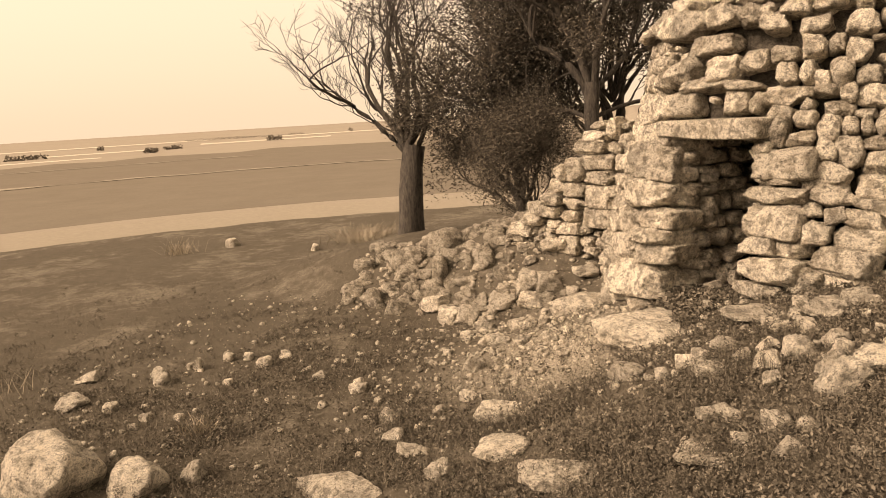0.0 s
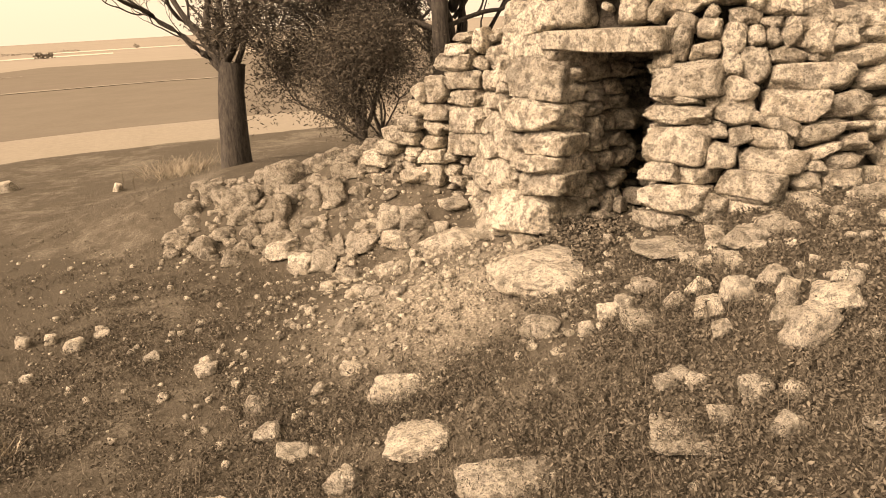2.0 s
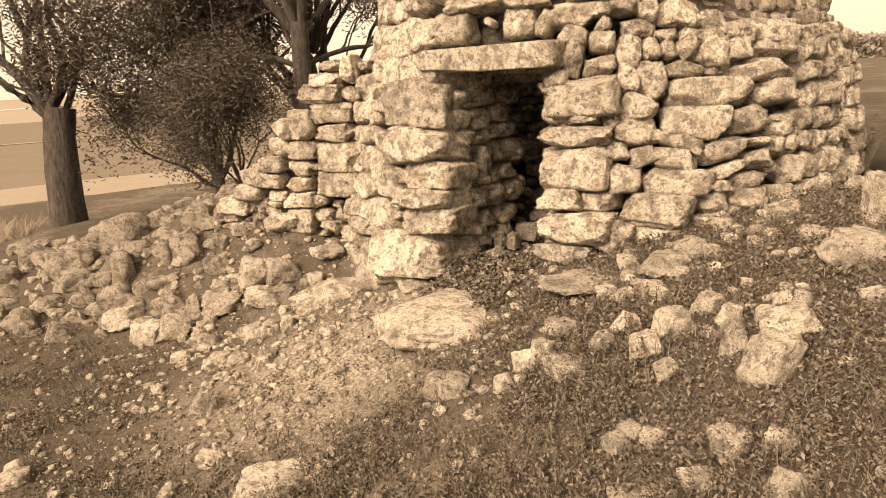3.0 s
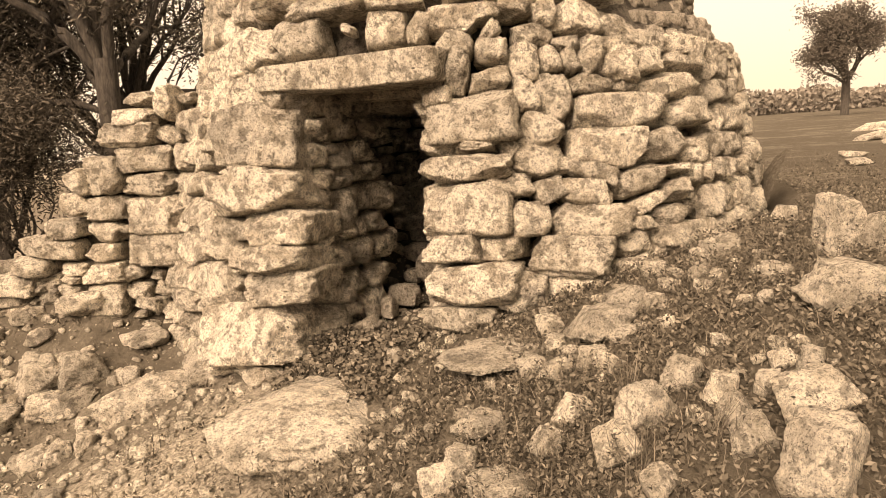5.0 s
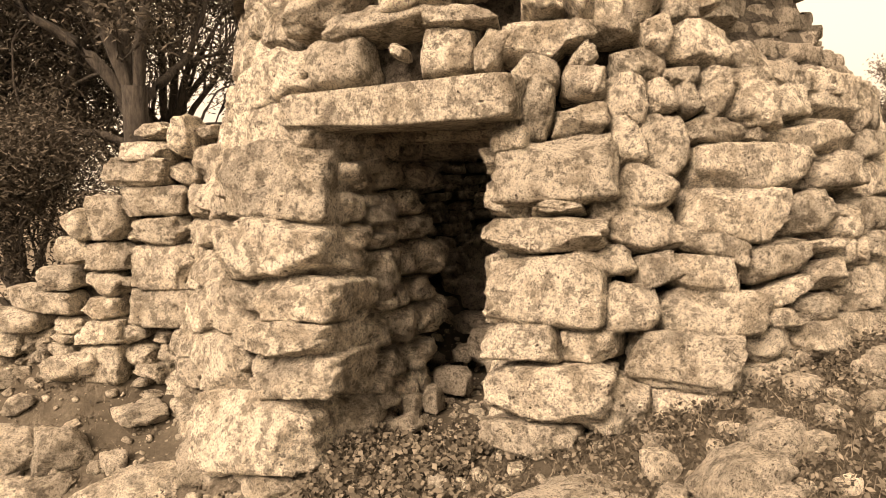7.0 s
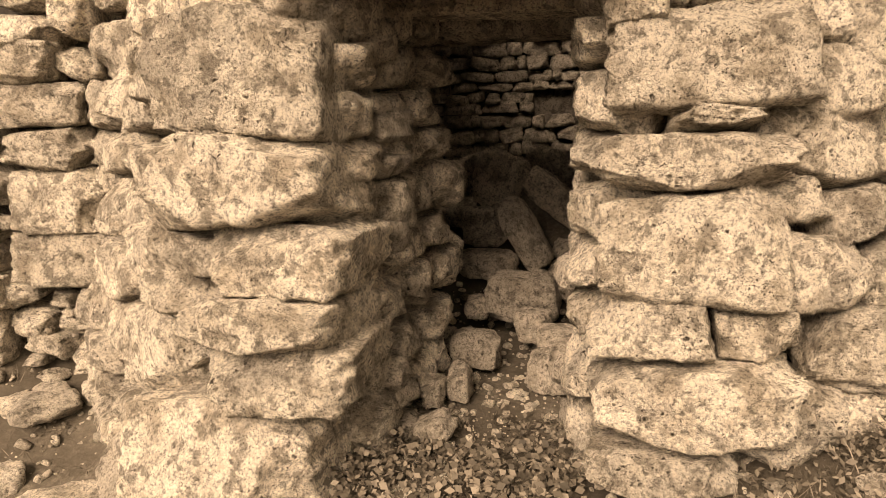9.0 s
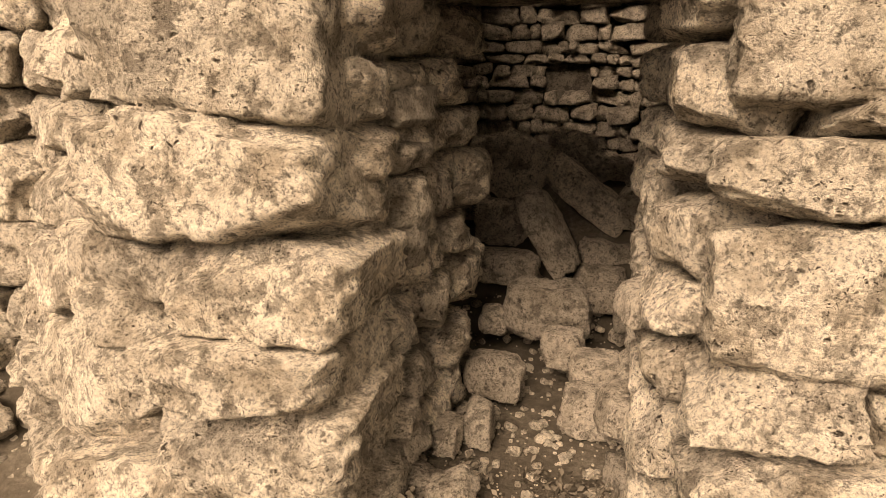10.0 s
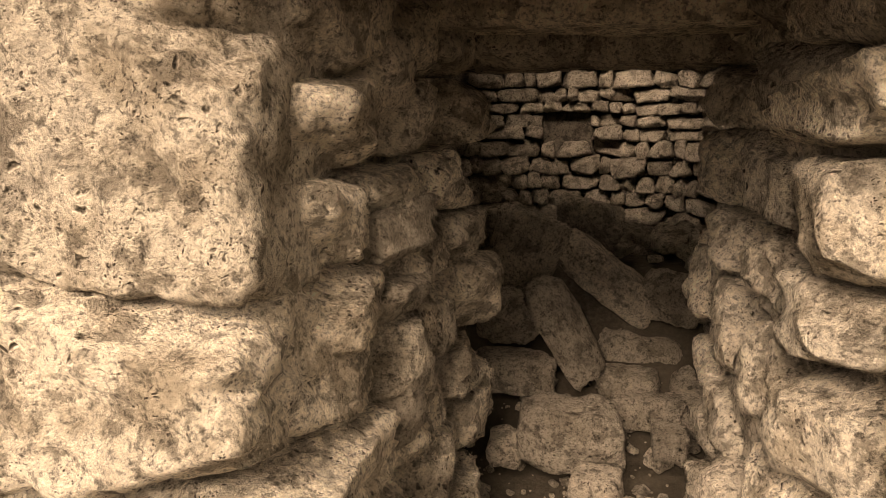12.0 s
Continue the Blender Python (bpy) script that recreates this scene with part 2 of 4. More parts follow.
BLOCKS = rock_set("block", STONE, 12, 100, n=22, power=10, cuts=8, jag=0.066, taper=0.07)
ROUNDS = rock_set("stone", STONE, 16, 200, n=12, power=5.5, cuts=12, jag=0.08, taper=0.15, bite=0.68)
INNER = rock_set("stone", STONE_INNER_SHADED, 14, 300, n=10, power=8, cuts=9, jag=0.085, taper=0.16, bite=0.68)
INNER_ROCKS = rock_set("stone", STONE_INNER_SHADED, 6, 350, n=12, power=9, cuts=7, jag=0.07, taper=0.12, bite=0.72)
LOOSE = rock_set("stone", STONE_LOOSE, 12, 400, n=13, power=8, cuts=10, jag=0.075, taper=0.25, bite=0.55)
WEATHERED = rock_set("stone", STONE_WEATHERED, 10, 450, n=11, power=6, cuts=12, jag=0.08, taper=0.25, bite=0.58)
FLATS = rock_set("stone", STONE_LOOSE, 5, 500, n=22, power=4.5, cuts=14, jag=0.075, taper=0.15, bite=0.55)

RNG = random.Random(11)


def piece(name, me, parent, m):
    ob = new(name, me)
    ob.matrix_basis = m
    return under(ob, parent)


def wall_radius(z, deg=240.0):
    return 2.85 - 0.176 * z - 0.2 * step(222, 198, deg) * step(1.2, 2.0, z) - 0.14 * step(213, 197, deg) - 0.5 * step(262, 275, deg) * step(1.72, 1.86, z) - 0.2 * step(268, 300, deg) * step(400, 380, deg)


def on_wall(deg, z, out=0.0):
    """Pose on the hut's outer face: x along the wall to the right as seen from outside, y inwards, z up."""
    a = radians(deg)
    r = wall_radius(z, deg) + out
    c, s = math.cos(a), math.sin(a)
    m = Matrix(((-s, -c, 0, HUT_X + r * c), (c, -s, 0, HUT_Y + r * s), (0, 0, 1, z), (0, 0, 0, 1)))
    return m @ pose(0, 0, 0, -9, 0, 0)


LAID = []      # what part of the face is already taken: degrees, height, half width in degrees, half height


def lay(stones, parent, meshes, depth=0.34, proud=0.0, grow=1.06, square=0.0):
    """Lays stones on the outer face, each as (degrees round the hut, height, width, height of the stone, tilt)."""
    for deg, z, w, h, tilt in stones:
        d = max(depth, 0.7 * min(w, 0.5))
        out = proud + RNG.uniform(-0.03, 0.04)
        m = on_wall(deg, z, out) @ pose(0, 0, 0, 0, 0, square * (228.7 - deg)) @ pose(0, d / 2, 0, RNG.uniform(-4, 4), -tilt + RNG.uniform(-2, 2), RNG.uniform(-4, 4))
        m = m @ Matrix.Diagonal((w * grow, d, h * grow * 1.06, 1)) @ pose(0, 0, 0, 0, 0, RNG.choice((0, 180)))
        piece("stone", RNG.choice(meshes), parent, m)
        LAID.append((deg, z, math.degrees(w / 2 / wall_radius(z)), h / 2))


def taken(deg, z, hw, hh, room=0.55):
    return any(abs(deg - a) < c + hw * room and abs(z - b) < d + hh * room for a, b, c, d in LAID)
# ---------- ground ----------
def spaced(lo, hi, near_lo, near_hi, fine, growth):
    vals = list(np.arange(near_lo, near_hi + 1e-6, fine))
    s, v = fine, near_hi
    while v < hi:
        s *= growth
        v += s
        vals.append(min(v, hi))
    s, v = fine, near_lo
    while v > lo:
        s *= growth
        v -= s
        vals.insert(0, max(v, lo))
    return vals


gx = spaced(-3500, 3500, -5, 8, 0.14, 1.13)
gy = spaced(-3500, 3500, -2, 12, 0.14, 1.13)
verts = [(x, y, ground_z(x, y)) for y in gy for x in gx]
nx = len(gx)
faces = [(j * nx + i, j * nx + i + 1, (j + 1) * nx + i + 1, (j + 1) * nx + i) for j in range(len(gy) - 1) for i in range(nx - 1)]
ground_me = mesh_data("ground", verts, faces, EARTH, True)
for m_ in (STUBBLE, PLOUGH, FARLAND):
    ground_me.materials.append(m_)
for p in ground_me.polygons:
    c = p.center
    d = math.hypot(c.x - 2.2, c.y)
    low = c.x - 0.25 * c.y < 1 and c.y > -30
    if low and d > 30:
        p.material_index = 2 if d < 190 else 3
    elif d > 300:
        p.material_index = 3
ground = tagged(new("ground", ground_me), "uneven earth with scrub, gravel and fields beyond", "ground", kind="structure")

# ---------- the round hut ----------
hut = thing("stone_hut", (HUT_X, HUT_Y, 0.3), "round dry-stone hut of pale rough limestone with a low doorway", "hut")
DOOR_DEG = 228.7
DOOR_L, DOOR_R, DOOR_TOP = 222.0, 238.5, 1.60
INNER_R = 2.02


def ring_wall():
    """The rubble core between the faces, with the doorway left open through it."""
    bm = bmesh.new()
    n = 96
    levels = (-0.4, 0.6, DOOR_TOP + 0.08, 1.95, 2.62)
    rows = []
    for z in levels:
        ri = INNER_R + 0.14 + (0.0 if z < 1.7 else -0.6 * (z - 1.7))
        rows.append([[bm.verts.new((HUT_X + r * math.cos(2 * math.pi * i / n), HUT_Y + r * math.sin(2 * math.pi * i / n), z)) for i, r in enumerate(rr)]
                     for rr in ([max(wall_radius(z, 360.0 * i / n) - 0.27, ri + 0.05) for i in range(n)], [ri] * n)])

    def is_open(i, k):
        return k < 2 and DOOR_L - 8 < (i + 0.5) * 360 / n < DOOR_R + 7

    for k in range(4):
        for i in range(n):
            j = (i + 1) % n
            if is_open(i, k):
                continue
            bm.faces.new((rows[k][0][i], rows[k][0][j], rows[k + 1][0][j], rows[k + 1][0][i]))
            bm.faces.new((rows[k][1][j], rows[k][1][i], rows[k + 1][1][i], rows[k + 1][1][j]))
            if is_open((i - 1) % n, k):
                bm.faces.new((rows[k][0][i], rows[k + 1][0][i], rows[k + 1][1][i], rows[k][1][i]))
            if is_open(j, k):
                bm.faces.new((rows[k][0][j], rows[k][1][j], rows[k + 1][1][j], rows[k + 1][0][j]))
            if k == 3:
                bm.faces.new((rows[4][0][i], rows[4][0][j], rows[4][1][j], rows[4][1][i]))
            if k == 2:
                if is_open(i, 1):
                    bm.faces.new((rows[2][0][j], rows[2][0][i], rows[2][1][i], rows[2][1][j]))
    return bm


wall = part("wall", ring_wall(), CORE_SHADED, hut, "dry-stone ring wall")
face = wall

quoins = [(216.0, 1.37, 0.58, 0.38, 4), (216.2, 1.07, 0.66, 0.29, 5), (219.3, 0.84, 0.45, 0.22, 3), (218.6, 0.66, 0.50, 0.17, 4),
          (219.4, 0.50, 0.48, 0.21, 6), (215.2, 0.20, 0.66, 0.38, 3)]
left_face = [(210.4, 0.83, 0.33, 0.16, 0), (209.8, 0.69, 0.28, 0.14, 0), (205.0, 0.44, 0.52, 0.30, 0), (196.5, 0.65, 0.44, 0.22, 0),
             (195.5, 0.88, 0.42, 0.23, 0), (203.5, 1.07, 0.20, 0.16, 0), (203.5, 1.34, 0.36, 0.19, 0), (207.2, 1.63, 0.24, 0.28, -10),
             (213.2, 1.62, 0.27, 0.29, 8), (201.0, 1.60, 0.32, 0.31, 0), (213.4, 1.87, 0.43, 0.26, 15), (222.4, 1.90, 0.31, 0.24, 0),
             (217.5, 1.85, 0.12, 0.13, 0), (219.0, 1.60, 0.22, 0.2, 0)]
over_door = [(235.1, 1.91, 0.27, 0.23, 3), (239.5, 1.89, 0.14, 0.19, -20), (227.4, 2.07, 0.66, 0.12, 3), (236.4, 2.04, 0.32, 0.08, -3),
             (243.7, 1.93, 0.29, 0.18, 0), (244.0, 1.78, 0.21, 0.13, -8), (248.6, 1.74, 0.18, 0.15, -10), (248.3, 1.95, 0.14, 0.09, 0),
             (248.7, 1.84, 0.10, 0.12, -30)]
right_jamb = [(240.8, 1.51, 0.17, 0.11, 3), (244.7, 1.37, 0.51, 0.27, 0), (244.7, 1.22, 0.22, 0.06, 0), (244.0, 1.12, 0.50, 0.14, 1),
              (243.6, 0.89, 0.47, 0.30, 0), (241.6, 0.68, 0.33, 0.16, 0), (247.3, 0.68, 0.22, 0.15, 0), (243.6, 0.49, 0.54, 0.23, 2),
              (242.0, 0.30, 0.38, 0.14, -5), (249.0, 0.42, 0.31, 0.22, 0), (256.2, 0.36, 0.44, 0.24, -5), (248.9, 0.25, 0.26, 0.13, 0),
              (254.5, 0.60, 0.47, 0.23, -8)]
right_low = [(243.7, 1.67, 0.17, 0.30, -3), (248.0, 1.57, 0.22, 0.13, 0), (252.3, 1.49, 0.18, 0.21, 0), (256.2, 1.46, 0.22, 0.26, 0),
             (253.8, 1.28, 0.26, 0.17, -30), (250.6, 1.22, 0.19, 0.13, 15), (253.7, 1.12, 0.34, 0.19, 0), (260.2, 1.04, 0.33, 0.11, -25),
             (262.7, 1.16, 0.46, 0.26, 0), (265.6, 1.36, 0.63, 0.21, -5), (250.3, 1.00, 0.19, 0.13, 0), (251.4, 0.82, 0.25, 0.19, 0),
             (258.9, 0.92, 0.36, 0.17, -10), (259.2, 0.76, 0.49, 0.20, -5), (266.8, 0.96, 0.38, 0.16, 10), (254.3, 0.96, 0.17, 0.13, 15)]
right_high = [(252.6, 1.66, 0.19, 0.20, -15), (256.0, 1.66, 0.14, 0.14, 0), (258.9, 1.65, 0.10, 0.14, 0), (261.8, 1.68, 0.15, 0.20, 0),
              (265.6, 1.62, 0.21, 0.20, -15), (261.1, 1.52, 0.25, 0.12, -10), (266.0, 1.49, 0.17, 0.09, 0), (254.3, 1.81, 0.23, 0.14, 0),
              (260.3, 1.88, 0.32, 0.17, -10), (255.7, 1.92, 0.14, 0.15, 20), (252.2, 1.95, 0.21, 0.09, 0), (265.7, 1.80, 0.26, 0.19, 0),
              (258.6, 1.76, 0.16, 0.09, 0), (269.7, 1.63, 0.24, 0.15, 0), (276.7, 1.63, 0.43, 0.14, 0), (274.2, 1.49, 0.60, 0.15, 0)]
right_end = [(277.8, 1.33, 0.40, 0.17, 0), (271.5, 1.15, 0.37, 0.18, 5), (272.4, 1.00, 0.25, 0.06, 0), (267.4, 0.83, 0.26, 0.10, 20),
             (271.9, 0.88, 0.17, 0.12, 0), (270.3, 0.74, 0.26, 0.13, 0), (265.7, 0.73, 0.13, 0.08, 0)]
top_front = [(210.5, 2.66, 0.45, 0.24, 0), (221.0, 2.63, 0.42, 0.26, 0), (230.0, 2.66, 0.28, 0.20, 0), (236.0, 2.63, 0.22, 0.17, 0),
             (227.8, 2.42, 0.46, 0.17, 0), (241.4, 2.54, 0.23, 0.16, 0), (238.5, 2.24, 0.22, 0.19, 0), (244.0, 2.27, 0.22, 0.14, 5),
             (245.2, 2.64, 0.26, 0.13, 0), (244.8, 2.10, 0.17, 0.18, 0), (231.6, 2.20, 0.31, 0.23, 0), (219.2, 2.20, 0.47, 0.19, 12)]
top_right = [(249.2, 2.31, 0.19, 0.20, 0), (249.2, 2.49, 0.23, 0.15, 0), (254.2, 2.10, 0.18, 0.24, 0), (248.6, 2.10, 0.12, 0.20, 0),
             (251.2, 2.03, 0.12, 0.18, 0), (253.1, 2.32, 0.14, 0.15, 0), (257.0, 2.25, 0.19, 0.20, 0), (258.8, 2.06, 0.19, 0.15, 0),
             (257.4, 2.47, 0.23, 0.19, 0)]
lay(quoins, face, BLOCKS, 0.55, 0.05, 1.04, 1.0)
lay(left_face, face, ROUNDS, 0.34, 0.02)
lay(right_jamb, face, BLOCKS, 0.40, 0.03, 1.04, 1.0)
for row in (over_door, right_low, right_high, right_end, top_front, top_right):
    lay(row, face, ROUNDS, 0.32, 0.0)


def courses(z0, z1, deg0, deg1, parent, budget):
    """Rough courses over the rest of the face, fitted round the stones that are laid already."""
    z = z0
    while z < z1:
        h = RNG.uniform(0.12, 0.2)
        deg = deg0 + RNG.uniform(0, 3)
        while deg < deg1:
            w = RNG.uniform(0.14, 0.36)
            span = math.degrees(w / wall_radius(z))
            zz = z + h / 2 + RNG.uniform(-0.02, 0.02)
            mid = deg + span / 2
            clear = not (zz < 1.86 and DOOR_L - 2 < mid < DOOR_R + 2) and zz > ground_z(*on_wall(mid, zz).translation.xy) - 0.1
            if clear and not taken(mid, zz, span / 2, h / 2):
                d = 0.3
                m = on_wall(mid, zz, RNG.uniform(-0.05, 0.015)) @ pose(0, d / 2, 0, 0, RNG.uniform(-7, 7), RNG.uniform(-5, 5)) @ Matrix.Diagonal((w * 1.07, d, h * 1.14, 1))
                budget.append((m, RNG.choice(ROUNDS)))
            deg += span
        z += h


rest = []
courses(-0.1, 2.72, 165, 300, face, rest)
for deg in range(264, 306, 5):
    for out in (-0.05, -0.3):
        w = RNG.uniform(0.26, 0.42)
        m = on_wall(deg + RNG.uniform(-2, 2), 1.70, out) @ pose(0, 0.15, RNG.uniform(0.0, 0.05), RNG.uniform(-6, 14), RNG.uniform(-8, 8), RNG.uniform(-20, 20)) @ Matrix.Diagonal((w, 0.34, RNG.uniform(0.12, 0.18), 1))
        rest.insert(0, (m, RNG.choice(BLOCKS)))
# small chinking stones in the joints
for _ in range(420):
    deg, z = RNG.uniform(190, 285), RNG.uniform(0.2, 2.7)
    if z < 1.86 and DOOR_L - 1.5 < deg < DOOR_R + 1.0:
        continue
    if taken(deg, z, 0.6, 0.02, 0.9):
        continue
    w = RNG.uniform(0.06, 0.13)
    rest.append((on_wall(deg, z, -0.06) @ pose(0, 0.08, 0, 0, RNG.uniform(-40, 40), 0) @ Matrix.Diagonal((w, 0.16, w * RNG.uniform(0.45, 0.9), 1)), RNG.choice(ROUNDS)))
for m_, me_ in rest[:190]:
    piece("stone", me_, face, m_)


def joined(name, items, material, parent=None, label="", category=""):
    """Many small stones in one mesh."""
    vs, fs = [], []
    for m_, me_ in items:
        o = len(vs)
        vs.extend((m_ @ v.co)[:] for v in me_.vertices)
        fs.extend(tuple(o + k for k in p.vertices) for p in me_.polygons)
    ob = new(name, mesh_data(name, vs, fs, material, True))
    if parent:
        under(ob, parent)
    return tagged(ob, label, category, kind="stuff")


STONE_JOINED = limestone("limestone_face", (0.84, 0.75, 0.62), (0.47, 0.40, 0.31), 0.5, True, True)
# joined inside stones, with the room's shade in their colour as well
STONE_INNER_SHADED_JOINED = limestone("limestone_inner_face_shaded", (0.58, 0.51, 0.42), (0.40, 0.345, 0.275), 0.5, True, True)
behind = list(rest[190:])
rest2 = []
courses(-0.1, 2.72, 300, 525, face, rest2)
joined("stonework", behind + rest2, STONE_JOINED, hut, "small stones and the far side of the wall")

# lintel
L0, L1 = Vector((2.46, 7.06, 1.657)), Vector((3.225, 6.255, 1.668))
ax = (L1 - L0).normalized()
lint_m = Matrix.Translation((L0 + L1) / 2) @ Matrix(((ax.x, -ax.y, 0, 0), (ax.y, ax.x, 0, 0), (0, 0, 1, 0), (0, 0, 0, 1)))
lint_bm = rock_bm(41, n=16, power=16, cuts=2, jag=0.02, taper=0.04)
bmesh.ops.transform(lint_bm, matrix=lint_m @ pose(0, 0.15, 0) @ Matrix.Diagonal((1.15, 0.36, 0.185, 1)), verts=lint_bm.verts)
part("lintel", lint_bm, STONE, hut, "long dressed limestone lintel", True)

# ---------- doorway passage ----------
DX, DY = 2.83, 6.70                       # middle of the doorway at the outer face
AX, AY = 0.66, 0.75                       # inwards


def in_door(u, v, z):
    """Pose in the doorway: u to the right, v inwards, from the middle of the doorway."""
    return Matrix(((AY, AX, 0, DX + u * AY + v * AX), (-AX, AY, 0, DY - u * AX + v * AY), (0, 0, 1, z), (0, 0, 0, 1)))


def passage(side, parent):
    """One cheek of the doorway: rough blocks that run in from the outer face, bedded in the core."""
    z = -0.05
    while z < 1.56:
        h = RNG.uniform(0.12, 0.24)
        v = 0.16 if side < 0 else 0.14
        while v < 0.95:
            w = RNG.uniform(0.2, 0.38)
            mid = v + w / 2
            u = (-0.37 + 0.15 * mid) if side < 0 else (0.42 - 0.03 * mid)
            u += side * (0.085 if side < 0 else 0.115) + RNG.uniform(-0.02, 0.02)
            m = in_door(u, mid, z + h / 2) @ pose(0, 0, 0, RNG.uniform(-4, 4), RNG.uniform(-6, 6), 90 + RNG.uniform(-5, 5)) @ Matrix.Diagonal((w * 1.02, 0.32, h * 1.02, 1))
            piece("stone", RNG.choice(ROUNDS), parent, m)
            v += w
        z += h


passage(-1, wall)
passage(1, wall)
for v, th, up in ((0.50, 0.20, 1.56), (0.80, 0.24, 1.50), (1.08, 0.28, 1.43)):
    m = in_door(0.06, v, up + th / 2 + RNG.uniform(0.0, 0.03)) @ pose(0, 0, 0, 0, RNG.uniform(-2, 2), RNG.uniform(-4, 4)) @ Matrix.Diagonal((1.25, 0.34, th, 1))
    piece("lintel", RNG.choice(BLOCKS), hut, m)

# ---------- inside face ----------
inside = []
z = -0.05
while z < 2.9:
    h = RNG.uniform(0.07, 0.135)
    deg = RNG.uniform(0, 5)
    r = INNER_R - 0.6 * max(0.0, z - 1.65)
    while deg < 360:
        w = RNG.choice((RNG.uniform(0.07, 0.15), RNG.uniform(0.14, 0.34)))
        span = math.degrees(w / r)
        mid = deg + span / 2
        hole = abs(mid - 50.5) < 3.5 and 1.02 < z + h / 2 < 1.2
        if not hole and not (z < 1.62 and DOOR_L - 1 < mid < DOOR_R + 1):
            a = radians(mid)
            c, s = math.cos(a), math.sin(a)
            rr = r + RNG.uniform(-0.02, 0.03) + 0.1
            m = Matrix(((-s, -c, 0, HUT_X + rr * c), (c, -s, 0, HUT_Y + rr * s), (0, 0, 1, z + h / 2), (0, 0, 0, 1)))
            m = m @ pose(0, RNG.uniform(-0.03, 0.05), RNG.uniform(-0.015, 0.015), 0, RNG.uniform(-7, 7), RNG.uniform(-9, 9)) @ Matrix.Diagonal((w * 1.07, 0.24, h * RNG.uniform(0.95, 1.2), 1))
            inside.append((mid, z, m, RNG.choice(INNER)))
        deg += span
    z += h

seen = [q for q in inside if 25 < q[0] < 85 and q[1] < 2.0]
other = [q for q in inside if not (25 < q[0] < 85 and q[1] < 2.0)]
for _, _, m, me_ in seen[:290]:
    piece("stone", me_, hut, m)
joined("inner_stonework", [(m, me_) for _, _, m, me_ in seen[290:] + other], STONE_INNER_SHADED_JOINED, hut, "inside face of small stones")
# ---------- roof of the hut: unseen corbelled ring, open middle sized to dim the room ---
bm = bmesh.new()
n = 48
rings = []
for r, zz in ((2.1, 2.56), (1.85, 2.78), (1.45, 2.9), (0.65, 2.99), (0.65, 2.85), (1.4, 2.7), (1.75, 2.5)):
    rings.append([bm.verts.new((HUT_X + (r + 0.05 * noise.noise((i * 0.4, r, 1))) * math.cos(2 * math.pi * i / n), HUT_Y + (r + 0.05 * noise.noise((i * 0.4, r, 5))) * math.sin(2 * math.pi * i / n), zz + 0.06 * noise.noise((i * 0.7, r * 3, 2)))) for i in range(n)])
for k in range(len(rings)):
    a, b = rings[k], rings[(k + 1) % len(rings)]
    for i in range(n):
        bm.faces.new((a[i], a[(i + 1) % n], b[(i + 1) % n], b[i]))
bmesh.ops.recalc_face_normals(bm, faces=bm.faces)
part("roof", bm, CORE_SHADED, hut, "unseen rubble roof ring, its opening sized for the light inside")
crown_stones = []
for _ in range(150):
    deg, r = RNG.uniform(170, 330), RNG.uniform(1.55, 2.12)
    w = RNG.uniform(0.14, 0.34)
    zz = 2.60 + 0.32 * step(2.15, 1.55, r)
    crown_stones.append((pose(HUT_X + r * math.cos(radians(deg)), HUT_Y + r * math.sin(radians(deg)), zz + 0.04, RNG.uniform(-20, 20), RNG.uniform(-20, 20), RNG.uniform(0, 360)) @ Matrix.Diagonal((w, w * 0.8, w * RNG.uniform(0.4, 0.7), 1)), RNG.choice(ROUNDS)))
joined("roof_rubble", crown_stones, STONE_JOINED, hut, "loose stones on the roof")

# ---------- rubble inside ----------
GROUP_IN = "fallen stones inside the hut"
inside_rubble = [(3.81, 7.73, 0.28, 0.38, 0.24, 0), (3.74, 7.32, 0.20, 0.20, 0.13, 0), (3.58, 7.16, 0.15, 0.20, 0.18, 0), (3.72, 7.49, 0.22, 0.16, 0.15, 0),
                 (3.43, 7.51, 0.16, 0.22, 0.17, 0), (3.21, 7.26, 0.16, 0.10, 0.16, 0), (3.10, 7.26, 0.14, 0.10, 0.11, 0), (4.15, 8.45, 0.70, 0.31, 0.34, 20),
                 (4.45, 8.30, 0.58, 0.52, 0.17, 38), (4.11, 8.13, 0.46, 0.46, 0.14, 55), (4.00, 8.36, 0.47, 0.27, 0.22, 0), (3.87, 8.14, 0.34, 0.34, 0.16, 0),
                 (4.44, 8.06, 0.34, 0.38, 0.17, 5)]
inside_small = [(4.63, 8.10, 0.52, 0.26, 0.24, 10), (4.22, 7.78, 0.24, 0.26, 0.14, 0), (3.64, 7.86, 0.22, 0.12, 0.10, 0), (4.62, 8.60, 0.76, 0.32, 0.18, 15),
                (4.21, 8.79, 0.74, 0.24, 0.18, -10), (4.26, 7.92, 0.28, 0.24, 0.13, 0), (4.12, 7.58, 0.24, 0.12, 0.11, 0), (2.98, 7.02, 0.12, 0.11, 0.13, 60)]


def scree_z(x, y):
    """Top of the fallen heap inside, which rises towards the back of the room."""
    d = (x - 3.5) * 0.6 + (y - 7.4) * 0.8
    return ground_z(x, y) + 0.56 * step(0.45, 1.5, d) * step(3.4, 1.7, d)


